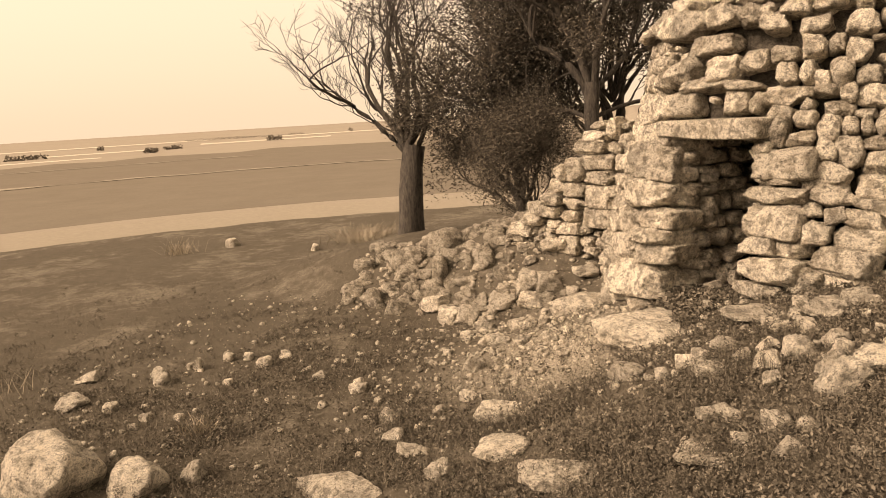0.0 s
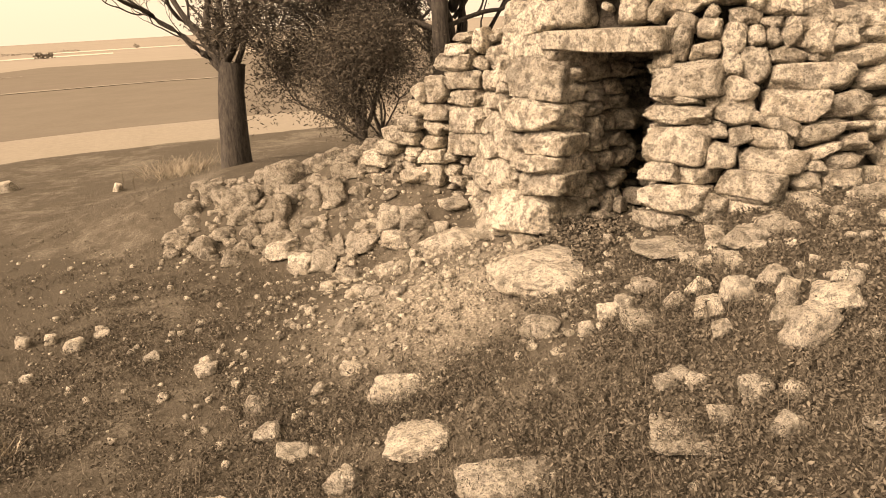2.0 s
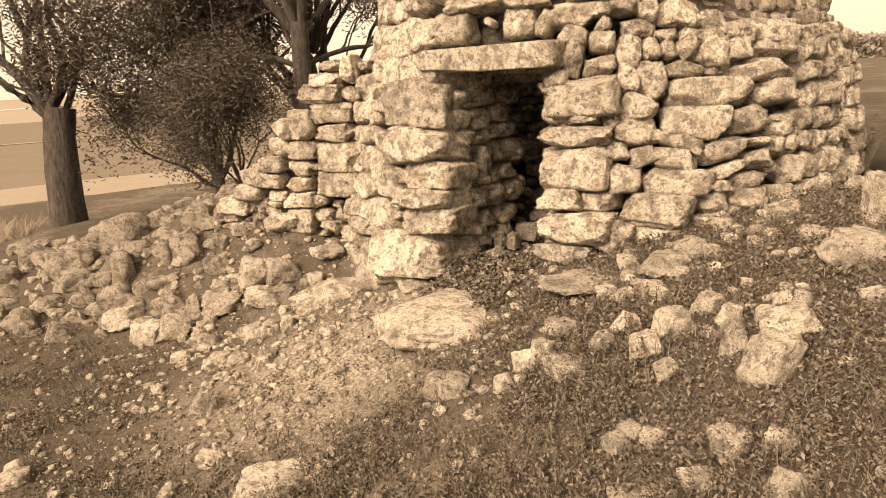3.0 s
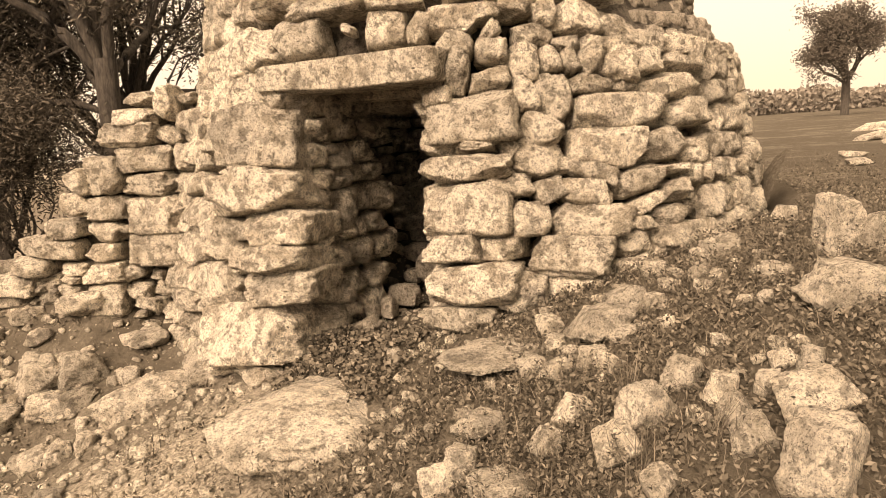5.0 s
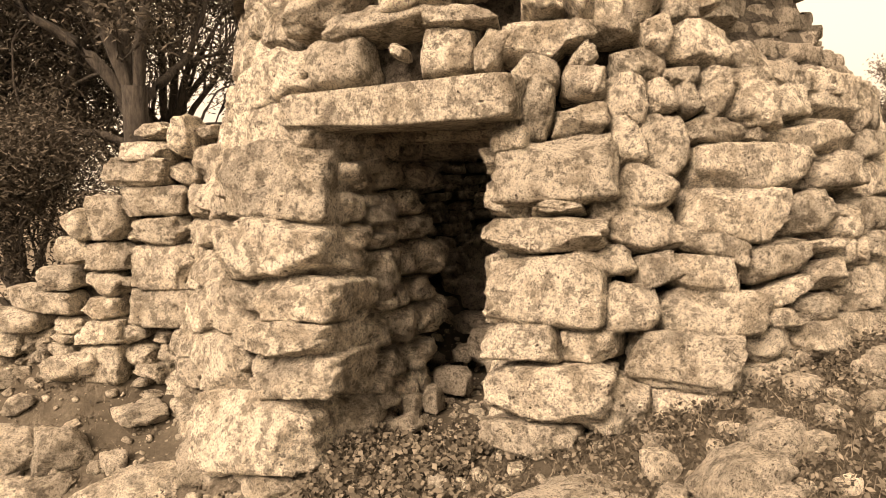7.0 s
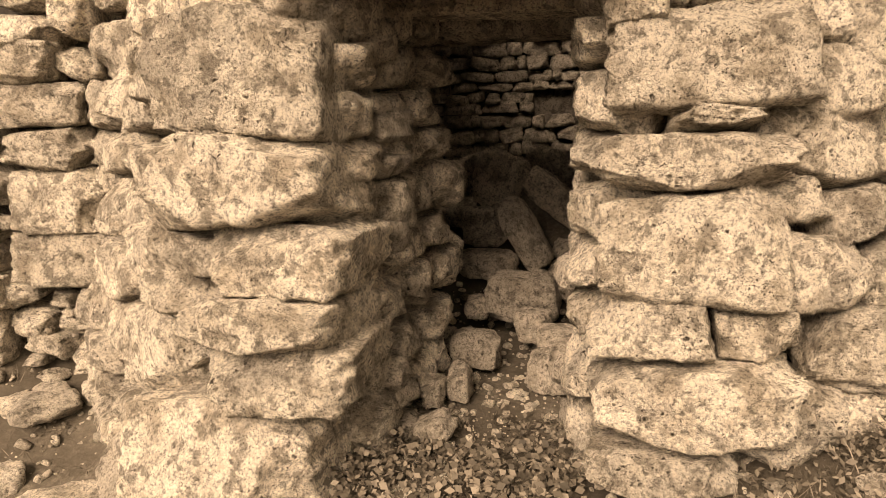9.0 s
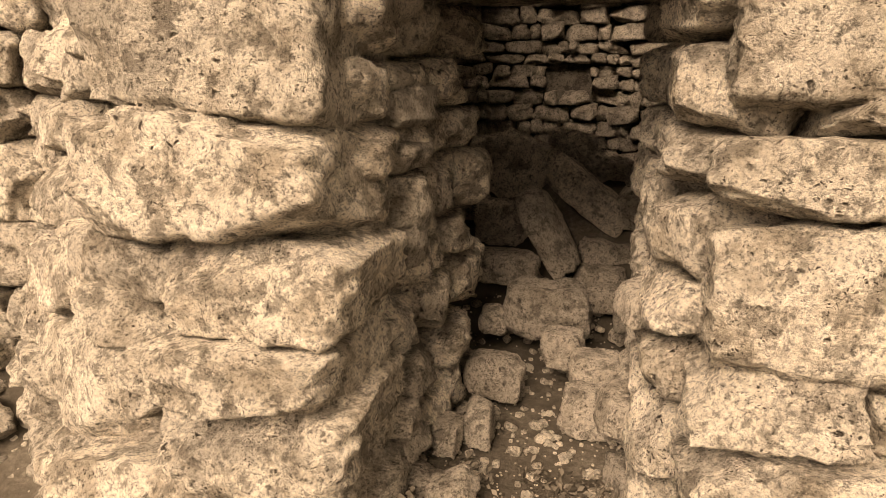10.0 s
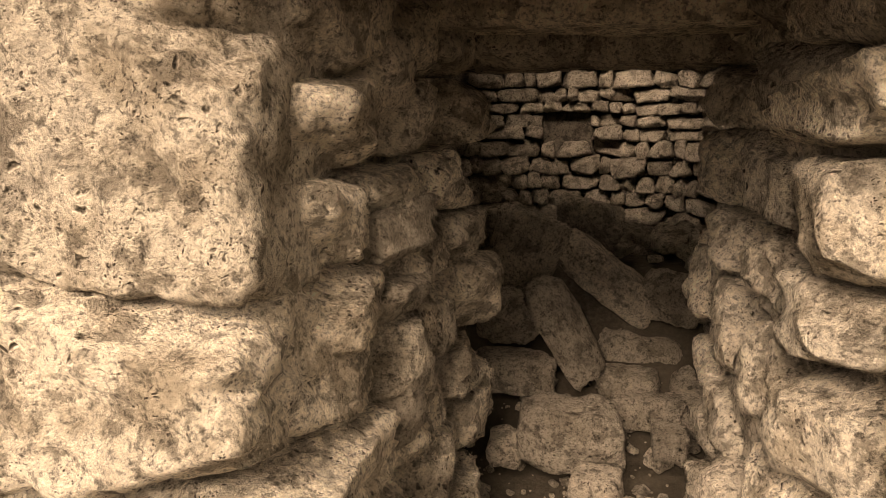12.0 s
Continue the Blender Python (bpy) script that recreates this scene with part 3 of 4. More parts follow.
heap_v, heap_f = [], []
k = 30
for j in range(k):
    for i in range(k):
        x, y = HUT_X - 1.9 + 3.8 * i / (k - 1), HUT_Y - 1.9 + 3.8 * j / (k - 1)
        heap_v.append((x, y, scree_z(x, y) - 0.05 + 0.06 * noise.noise((x * 3, y * 3, 9))))
for j in range(k - 1):
    for i in range(k - 1):
        heap_f.append((j * k + i, j * k + i + 1, (j + 1) * k + i + 1, (j + 1) * k + i))
tagged(new("rubble_floor", mesh_data("rubble_floor", heap_v, heap_f, EARTH, True)), "heap of earth and fallen rubble inside the hut", "rubble", kind="stuff")
# fallen stones wear the inner limestone, darkened to stand for indoor shade
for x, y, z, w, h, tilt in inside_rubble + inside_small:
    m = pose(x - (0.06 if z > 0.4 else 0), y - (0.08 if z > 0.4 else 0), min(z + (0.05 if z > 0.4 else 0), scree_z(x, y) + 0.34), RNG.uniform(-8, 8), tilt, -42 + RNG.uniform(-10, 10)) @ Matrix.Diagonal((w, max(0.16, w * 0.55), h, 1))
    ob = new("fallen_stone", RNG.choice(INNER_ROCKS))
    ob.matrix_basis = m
    tagged(ob, "limestone fallen on the rubble heap inside, coloured darker for the room's shade", "stone", GROUP_IN)
# small rubble in the same limestone, indoor shade included in the colour
fill = []
while len(fill) < 1000:
    x, y = RNG.uniform(3.0, 6.2), RNG.uniform(7.0, 10.6)
    if math.hypot(x - HUT_X, y - HUT_Y) > 1.95 or (x < 3.9 and y < 7.8):
        continue
    if any(math.hypot(x - q[0], y - q[1]) < 0.5 * q[3] + 0.06 for q in inside_rubble):
        continue
    low = scree_z(x, y) < 0.2
    w = RNG.uniform(0.03, 0.13) if low else RNG.choice((RNG.uniform(0.06, 0.14), RNG.uniform(0.12, 0.28)))
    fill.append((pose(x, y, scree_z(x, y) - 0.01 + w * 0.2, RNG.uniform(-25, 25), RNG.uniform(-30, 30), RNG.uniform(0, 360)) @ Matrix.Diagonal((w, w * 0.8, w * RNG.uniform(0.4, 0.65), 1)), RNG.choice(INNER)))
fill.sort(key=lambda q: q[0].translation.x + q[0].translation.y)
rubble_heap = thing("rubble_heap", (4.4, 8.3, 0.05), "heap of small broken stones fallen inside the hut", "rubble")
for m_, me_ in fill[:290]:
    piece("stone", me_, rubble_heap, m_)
joined("small_rubble", fill[290:], STONE_INNER_SHADED_JOINED, rubble_heap, "small broken stones at the back of the heap")

# ---------- ruined side wall ----------
side_wall = thing("side_wall", (1.6, 8.8, -0.1), "ruined stepped dry-stone wall beside the hut", "wall")
BX, BY = 1.37, 8.70
TX, TY = 0.882, -0.471


def on_side(u, z, v=0.0):
    """Pose on the face of the side wall: u along it to the right, v into it."""
    return Matrix(((TX, -TY, 0, BX + u * TX - v * TY), (TY, TX, 0, BY + u * TY + v * TX), (0, 0, 1, z), (0, 0, 0, 1)))


def side_top(u):
    return 0.30 + 0.55 * step(-0.85, -0.25, u) + 0.45 * step(-0.15, 0.15, u) + 0.42 * step(0.2, 0.6, u)


bm = bmesh.new()
for u0, u1 in ((-0.8, -0.3), (-0.3, 0.0), (0.0, 0.3), (0.3, 1.15)):
    top = side_top((u0 + u1) / 2) - 0.12
    m = on_side((u0 + u1) / 2, (top - 0.5) / 2, 0.55) @ Matrix.Diagonal((u1 - u0, 0.7, top + 0.5, 1))
    bmesh.ops.create_cube(bm, size=1.0, matrix=m)
side_core = part("core", bm, CORE_SHADED, side_wall)
SIDE_LAID = []
side_pillar = [(0.12, 0.75, 0.27, 0.17), (0.08, 0.59, 0.27, 0.14), (0.08, 0.44, 0.31, 0.14), (0.06, 0.22, 0.31, 0.28), (0.0, 0.04, 0.34, 0.12), (0.19, 0.92, 0.35, 0.18), (0.19, 1.17, 0.25, 0.27),
               (0.55, 1.08, 0.33, 0.18), (0.56, 0.85, 0.43, 0.28), (0.60, 0.59, 0.57, 0.24), (0.49, 1.58, 0.31, 0.12), (0.41, 1.45, 0.44, 0.18), (0.52, 1.27, 0.42, 0.18),
               (0.54, 1.70, 0.23, 0.10), (0.73, 1.66, 0.16, 0.25), (-0.01, 1.13, 0.21, 0.20), (-0.07, 0.97, 0.22, 0.18), (-0.18, 0.79, 0.26, 0.16)]
side_steps = [(-0.37, 0.66, 0.35, 0.17), (-0.50, 0.52, 0.29, 0.15), (-0.24, 0.62, 0.29, 0.16), (-0.68, 0.38, 0.34, 0.17), (0.92, 1.5, 0.26, 0.2), (0.95, 1.25, 0.3, 0.2), (0.98, 0.95, 0.3, 0.24)]
for u, z, w, h in side_pillar + side_steps:
    m = on_side(u, z, 0.14 + RNG.uniform(-0.03, 0.03)) @ pose(0, 0, 0, RNG.uniform(-4, 4), RNG.uniform(-4, 4), RNG.uniform(-6, 6)) @ Matrix.Diagonal((w * 1.08, 0.36, h * 1.12, 1))
    piece("stone", RNG.choice(BLOCKS if w > 0.3 else ROUNDS), side_wall, m)
    SIDE_LAID.append((u, z, w / 2, h / 2))
for _ in range(2200):
    u, z = RNG.uniform(-0.9, 1.15), RNG.uniform(-0.15, 1.85)
    if z > side_top(u) - 0.02:
        continue
    w = RNG.uniform(0.07, 0.22)
    h = w * RNG.uniform(0.4, 0.8)
    if any(abs(u - a) < c + w * 0.34 and abs(z - b) < d + h * 0.34 for a, b, c, d in SIDE_LAID):
        continue
    SIDE_LAID.append((u, z, w / 2, h / 2))
    m = on_side(u, z, 0.16) @ pose(0, 0, 0, 0, RNG.uniform(-20, 20), 0) @ Matrix.Diagonal((w * 1.22, 0.3, h * 1.25, 1))
    piece("stone", RNG.choice(ROUNDS), side_wall, m)
for _ in range(46):
    u, v = RNG.uniform(-0.9, 1.1), RNG.uniform(0.25, 0.85)
    w = RNG.uniform(0.16, 0.36)
    piece("stone", RNG.choice(ROUNDS), side_wall, on_side(u, side_top(u) - 0.09, v) @ pose(0, 0, 0, RNG.uniform(-12, 12), RNG.uniform(-12, 12), RNG.uniform(0, 360)) @ Matrix.Diagonal((w, w * 0.8, w * 0.55, 1)))

# ---------- loose stones ----------
GROUP = "loose stones before the hut"


def loose(x, y, w, h, meshes=None, label="pale weathered limestone lying on the ground", sink=0.22, deep=0.85, tilt=None, z=None, heap=None):
    me = RNG.choice(meshes or LOOSE)
    tl = tilt if tilt is not None else RNG.uniform(-10, 10)
    zz = ground_z(x, y) if z is None else z
    m = pose(x, y, zz + h * (0.5 - sink), RNG.uniform(-8, 8), tl, RNG.uniform(-25, 25)) @ Matrix.Diagonal((w * 1.05, max(w * deep, h * 0.8), h * 1.2, 1))
    if heap is not None:
        heap.append((m, me))
        return None
    ob = new("stone", me)
    ob.matrix_basis = m
    return tagged(ob, label, "stone", GROUP)


before_door = [(2.03, 7.63, 0.35, 0.14), (0.98, 8.43, 0.35, 0.25), (1.02, 9.14, 0.41, 0.17), (-0.35, 8.72, 0.41, 0.17), (-0.08, 8.28, 0.32, 0.23),
               (0.19, 8.23, 0.32, 0.21), (0.35, 8.44, 0.14, 0.21), (0.61, 8.35, 0.39, 0.15), (0.53, 7.71, 0.26, 0.13), (2.17, 5.23, 0.25, 0.13), (2.43, 4.96, 0.11, 0.11),
               (0.68, 6.29, 0.17, 0.19), (0.65, 7.09, 0.15, 0.10), (0.87, 7.00, 0.18, 0.08), (0.81, 5.60, 0.15, 0.08), (0.15, 5.31, 0.15, 0.15), (0.33, 4.94, 0.20, 0.13),
               (0.54, 4.66, 0.20, 0.07), (0.94, 4.17, 0.20, 0.14)]
in_scrub = [(-1.04, 4.18, 0.21, 0.19), (2.65, 4.07, 0.13, 0.09), (2.78, 4.04, 0.11, 0.07), (2.97, 3.79, 0.14, 0.12), (3.01, 3.92, 0.09, 0.05), (2.97, 3.50, 0.13, 0.10),
            (3.11, 3.71, 0.12, 0.08), (2.79, 3.73, 0.12, 0.07), (3.28, 3.37, 0.12, 0.04), (-6.6, 13.8, 0.32, 0.22), (-4.27, 13.19, 0.18, 0.15), (-2.88, 6.20, 0.17, 0.10),
            (-2.70, 5.98, 0.19, 0.13), (-2.32, 6.70, 0.14, 0.10), (-2.10, 6.77, 0.13, 0.09), (-1.78, 6.58, 0.17, 0.13), (-1.71, 6.95, 0.11, 0.08), (-1.89, 5.17, 0.10, 0.07),
            (-3.23, 5.27, 0.32, 0.11), (-3.62, 5.96, 0.31, 0.10), (-0.99, 6.29, 0.15, 0.09), (-0.43, 6.01, 0.20, 0.08), (-0.11, 5.70, 0.08, 0.07), (-2.52, 6.40, 0.09, 0.15)]
on_slope = [(4.88, 5.17, 0.22, 0.30), (4.96, 5.05, 0.18, 0.19), (4.39, 5.13, 0.14, 0.09), (5.27, 5.82, 0.17, 0.11), (4.14, 4.98, 0.08, 0.07), (3.50, 4.61, 0.13, 0.12),
            (3.77, 4.59, 0.11, 0.08), (3.80, 4.49, 0.09, 0.10), (3.64, 4.53, 0.11, 0.08), (3.61, 4.34, 0.28, 0.16), (3.43, 4.49, 0.12, 0.11), (3.35, 4.35, 0.14, 0.14),
            (3.28, 4.75, 0.20, 0.17), (3.44, 4.81, 0.08, 0.08), (3.13, 5.00, 0.14, 0.11), (2.96, 4.91, 0.13, 0.12), (3.07, 4.67, 0.18, 0.15), (3.06, 4.44, 0.13, 0.10),
            (2.87, 5.26, 0.22, 0.09), (2.69, 5.09, 0.15, 0.13), (2.74, 4.84, 0.25, 0.08), (2.58, 5.08, 0.12, 0.12)]
by_wall = [(2.86, 6.21, 0.07, 0.09), (3.59, 5.42, 0.30, 0.16), (3.82, 5.50, 0.24, 0.14), (1.24, 8.30, 0.30, 0.24), (1.69, 8.40, 0.30, 0.14), (1.29, 8.75, 0.36, 0.18), (1.02, 8.16, 0.31, 0.20), (0.96, 7.55, 0.18, 0.14)]
for row in (before_door, in_scrub, on_slope, by_wall):
    for x, y, w, h in row:
        loose(x, y, w, h)
# broad flat slabs, half buried
for x, y, w, h, deep in ((2.36, 6.15, 0.86, 0.22, 1.05), (1.23, 5.05, 0.46, 0.14, 0.6), (1.34, 4.35, 0.38, 0.12, 0.95), (1.82, 3.75, 0.52, 0.12, 0.6), (2.62, 3.70, 0.36, 0.05, 1.1), (3.22, 5.70, 0.62, 0.08, 0.7), (0.21, 4.1, 0.7, 0.16, 0.5), (1.66, 7.75, 0.72, 0.2, 0.5)):
    loose(x, y, w, h, FLATS, "broad flat limestone slab half buried in the ground", 0.40, deep, RNG.uniform(-3, 3))
for x, y, w, h in ((-2.15, 3.85, 0.8, 0.5), (-1.42, 3.95, 0.46, 0.3), (4.35, 4.73, 0.44, 0.18), (3.38, 4.12, 0.29, 0.22)):
    loose(x, y, w, h, LOOSE, "large pale limestone boulder among the weeds", 0.3, 0.7)
for x, y, w, h in ((8.9, 7.9, 0.3, 0.1), (10.4, 9.0, 0.35, 0.1), (11.7, 9.2, 0.45, 0.12), (12.6, 9.9, 0.4, 0.12), (14, 11.2, 0.6, 0.15), (17, 12, 0.8, 0.16), (15, 11.8, 0.6, 0.14), (18, 14.0, 0.8, 0.2), (19.5, 14.4, 0.9, 0.2)):
    loose(x, y, w, h, LOOSE, "pale limestone outcrop in the grassy field", 0.3, 0.8)
# tumbled stones on the bank
bank_front = [(-1.5, 10.0, 0.40, 0.30), (-1.15, 9.75, 0.58, 0.22), (-0.95, 9.7, 0.34, 0.28), (-0.45, 9.75, 0.6, 0.36), (-0.41, 9.2, 0.24, 0.36), (-1.43, 9.07, 0.32, 0.22), (-0.95, 8.75, 0.30, 0.20),
              (-0.46, 8.86, 0.42, 0.22), (0.29, 9.05, 0.27, 0.32), (0.03, 9.16, 0.23, 0.25), (-0.02, 8.90, 0.30, 0.11), (-1.8, 9.8, 0.33, 0.26), (0.42, 9.45, 0.16, 0.16), (-0.93, 9.4, 0.33, 0.24), (0.64, 8.95, 0.15, 0.19)]
for x, y, w, h in bank_front:
    loose(x, y, w, h, WEATHERED, "tumbled limestone on the rubble bank", 0.25, 0.6, RNG.uniform(-35, 35))
bank_small, ground_small = [], []
for _ in range(430):
    x = RNG.uniform(-1.9, 1.25)
    y = 8.55 + RNG.uniform(0, 1) ** 1.2 * 2.0 - 0.30 * (x + 0.3)
    w = RNG.choice((RNG.uniform(0.05, 0.12), RNG.uniform(0.05, 0.12), RNG.uniform(0.05, 0.12), RNG.uniform(0.05, 0.12), RNG.uniform(0.12, 0.19), RNG.uniform(0.2, 0.28)))
    loose(x, y, w, w * RNG.uniform(0.45, 0.75), WEATHERED, "tumbled limestone on the rubble bank", 0.28, 0.7, RNG.uniform(-30, 30), None, bank_small if w < 0.2 else None)

for x0, x1, y0, y1, num in ((0.2, 1.9, 6.6, 8.5, 60), (2.6, 4.9, 3.9, 5.7, 45), (3.0, 4.6, 5.2, 5.9, 22), (-3.0, 0.6, 4.2, 7.0, 30)):
    for _ in range(num):
        x, y = RNG.uniform(x0, x1), RNG.uniform(y0, y1)
        if math.hypot(x - HUT_X, y - HUT_Y) < 2.9:
            continue
        w = 0.05 + 0.11 * RNG.random() ** 2
        loose(x, y, w, w * RNG.uniform(0.5, 0.8), None, "small pale limestone lying on the ground", heap=ground_small if w < 0.07 else None)
joined("rubble", bank_small, STONE_WEATHERED, None, "small tumbled pale limestones heaped on the bank", "rubble")
joined("small_stones", ground_small, STONE_JOINED, None, "small pale limestones strewn on the dry ground", "stones")

# chips and pebbles
TINY = rock_set("chip", PEBBLE, 6, 700, n=2, power=4, cuts=6, jag=0.1)
chips = []
for _ in range(7000):
    if RNG.random() < 0.5:
        a, r = RNG.uniform(0, 2 * math.pi), RNG.uniform(0, 1) ** 0.7 * 2.3
        x, y = 1.6 + r * math.cos(a) * 0.9, 6.9 + r * math.sin(a)
    else:
        x, y = RNG.uniform(-4, 5.5), RNG.uniform(2.0, 9.5)
    if math.hypot(x - HUT_X, y - HUT_Y) < 2.2:
        continue
    w = 0.010 + 0.07 * RNG.random() ** 4.5
    chips.append((pose(x, y, ground_z(x, y) + w * 0.15, RNG.uniform(-30, 30), RNG.uniform(-30, 30), RNG.uniform(0, 360)) @ Matrix.Diagonal((w, w * RNG.uniform(0.6, 1), w * RNG.uniform(0.4, 0.8), 1)), RNG.choice(TINY)))
for _ in range(1700):
    u, v = RNG.uniform(-0.32, 0.4), RNG.uniform(-0.3, 1.9)
    p = in_door(u * (1.0 if v < 1 else 2.0), v, 0).translation
    w = 0.007 + 0.045 * RNG.random() ** 4
    chips.append((pose(p.x, p.y, scree_z(p.x, p.y) + w * 0.1, RNG.uniform(-30, 30), RNG.uniform(-30, 30), RNG.uniform(0, 360)) @ Matrix.Diagonal((w, w * 0.8, w * 0.6, 1)), RNG.choice(TINY)))
joined("pebbles", chips, PEBBLE, None, "pale limestone chips strewn over the earth", "pebbles")


# ---------- plants ----------
class Leaves:
    """Gathers many small leaf blades for one mesh."""

    def __init__(self):
        self.v, self.f = [], []

    def leaf(self, p, d, length, width, rng, fold=0.25):
        d = d.normalized()
        side = d.cross(Vector((rng.uniform(-1, 1), rng.uniform(-1, 1), rng.uniform(-0.3, 1)))).normalized()
        mid = p + d * length * 0.5
        tip = p + d * length + Vector((0, 0, -fold * length * 0.3))
        o = len(self.v)
        self.v += [p[:], (mid + side * width * 0.5)[:], tip[:], (mid - side * width * 0.5)[:]]
        self.f.append((o, o + 1, o + 2, o + 3))

    def blade(self, p, d, length, width, rng):
        side = d.cross(Vector((rng.uniform(-1, 1), rng.uniform(-1, 1), 0.1))).normalized() * width
        bend = Vector((rng.uniform(-1, 1), rng.uniform(-1, 1), -0.2)) * length * 0.25
        o = len(self.v)
        a, b = p + d * length * 0.55 + bend * 0.3, p + d * length + bend
        self.v += [(p - side)[:], (p + side)[:], (a + side * 0.7)[:], (a - side * 0.7)[:], b[:]]
        self.f += [(o, o + 1, o + 2, o + 3), (o + 3, o + 2, o + 4)]

    def object(self, name, material):
        return new(name, mesh_data(name, self.v, self.f, material))


def worn(x, y):
    """1 where the ground is trodden bare."""
    b = 0.86 * step(2.1, 0.9, math.hypot((x - 1.45) / 1.15, y - 6.75))
    return max(b, step(0.52, 0.62, 0.5 + 0.5 * noise.noise((x * 0.9 + 5, y * 0.9, 2))) * 0.7 * step(2.2, 0.5, x))


veg = random.Random(5)
carpet = Leaves()
count = 0
while count < 52000:
    x, y = veg.gauss(1.6, 3.4), veg.gauss(4.2, 2.6)
    if y < -1.0 or y > 11:
        continue
    hd = math.hypot(x - HUT_X, y - HUT_Y)
    if hd < 2.75 and not (abs((x - DX) * AY - (y - DY) * AX) < 0.36 and hd > 2.0):
        continue
    thin = 1.6 if x > 2.6 else 0.65
    if veg.random() < worn(x, y) or veg.random() > thin * (0.35 + 1.3 * step(0.38, 0.62, 0.5 + 0.5 * noise.noise((x * 1.7, y * 1.7, 8)))):
        continue
    p = on_ground(x, y, -0.005)
    size = veg.uniform(0.012, 0.034)
    for _ in range(veg.randint(5, 9)):
        a = veg.uniform(0, 2 * math.pi)
        d = Vector((math.cos(a), math.sin(a), veg.uniform(0.15, 1.3)))
        q = p + Vector((veg.uniform(-0.03, 0.03), veg.uniform(-0.03, 0.03), veg.uniform(0, 0.045)))
        carpet.leaf(q, d, size, size * veg.uniform(0.35, 0.6), veg)
    count += 1
for _ in range(900):
    u, v = veg.uniform(-0.36, 0.42), veg.uniform(-0.7, 0.3)
    p = in_door(u, v, 0).translation
    p = on_ground(p.x, p.y, -0.005)
    for _ in range(7):
        a = veg.uniform(0, 2 * math.pi)
        size = veg.uniform(0.02, 0.04)
        carpet.leaf(p + Vector((veg.uniform(-0.03, 0.03), veg.uniform(-0.03, 0.03), veg.uniform(0, 0.07))), Vector((math.cos(a), math.sin(a), veg.uniform(0.1, 0.8))), size, size * 0.7, veg)
tagged(carpet.object("weeds", WEED), "low dark weeds carpeting the stony ground", "weeds", kind="stuff")

sprigs = Leaves()
count = 0
while count < 4200:
    x, y = veg.gauss(1.8, 2.4), veg.gauss(3.9, 1.4)
    if veg.random() < worn(x, y) or 0.5 + 0.5 * noise.noise((x * 1.3, y * 1.3, 21)) < 0.50 or math.hypot(x - HUT_X, y - HUT_Y) < 2.9:
        continue
    h = veg.uniform(0.05, 0.19)
    p = on_ground(x, y)
    lean = Vector((veg.uniform(-0.25, 0.25), veg.uniform(-0.25, 0.25), 1)).normalized()
    sprigs.blade(p, lean, h, 0.0025, veg)
    for i in range(int(h * 120)):
        a = veg.uniform(0, 2 * math.pi)
        q = p + lean * h * veg.uniform(0.2, 1.0)
        sprigs.leaf(q, Vector((math.cos(a), math.sin(a), 0.7)), veg.uniform(0.012, 0.026), 0.007, veg)
    count += 1
tagged(sprigs.object("herbs", WEED), "upright leafy herbs growing between the stones", "weeds", kind="stuff")

grass = Leaves()
for _ in range(80000):
    x, y = veg.gauss(1.2, 4.2), veg.gauss(4.6, 3.4)
    if math.hypot(x - HUT_X, y - HUT_Y) < 2.85 or veg.random() < worn(x, y):
        continue
    d = Vector((veg.uniform(-0.7, 0.7), veg.uniform(-0.7, 0.7), 1)).normalized()
    grass.blade(on_ground(x, y), d, veg.uniform(0.03, 0.11), 0.0017, veg)
for _ in range(26):
    x, y = veg.uniform(-5, 5), veg.uniform(2.5, 6.5)
    if math.hypot(x - HUT_X, y - HUT_Y) < 3:
        continue
    for _ in range(26):
        d = Vector((veg.uniform(-0.6, 0.6), veg.uniform(-0.6, 0.6), 1)).normalized()
        grass.blade(on_ground(x + veg.uniform(-0.06, 0.06), y + veg.uniform(-0.06, 0.06)), d, veg.uniform(0.08, 0.24), 0.0018, veg)
tagged(grass.object("grass", GRASS), "thin dark grass blades and tufts", "grass", kind="stuff")
dry = Leaves()
for cx, cy, rad, hh, num in ((-3.6, 14.6, 0.7, 0.5, 420), (-1.51, 4.9, 0.14, 0.24, 90), (-7.4, 13.0, 0.3, 0.5, 120), (-4.2, 5.6, 0.3, 0.4, 20)):
    for _ in range(num):
        d = Vector((veg.uniform(-0.8, 0.8), veg.uniform(-0.8, 0.8), 0.8)).normalized()
        dry.blade(on_ground(cx + veg.gauss(0, rad * 0.5), cy + veg.gauss(0, rad * 0.5)), d, hh * veg.uniform(0.4, 1), 0.004, veg)
tagged(dry.object("dry_grass", STRAW), "pale dry grass clumps at the field edge", "grass", kind="stuff")


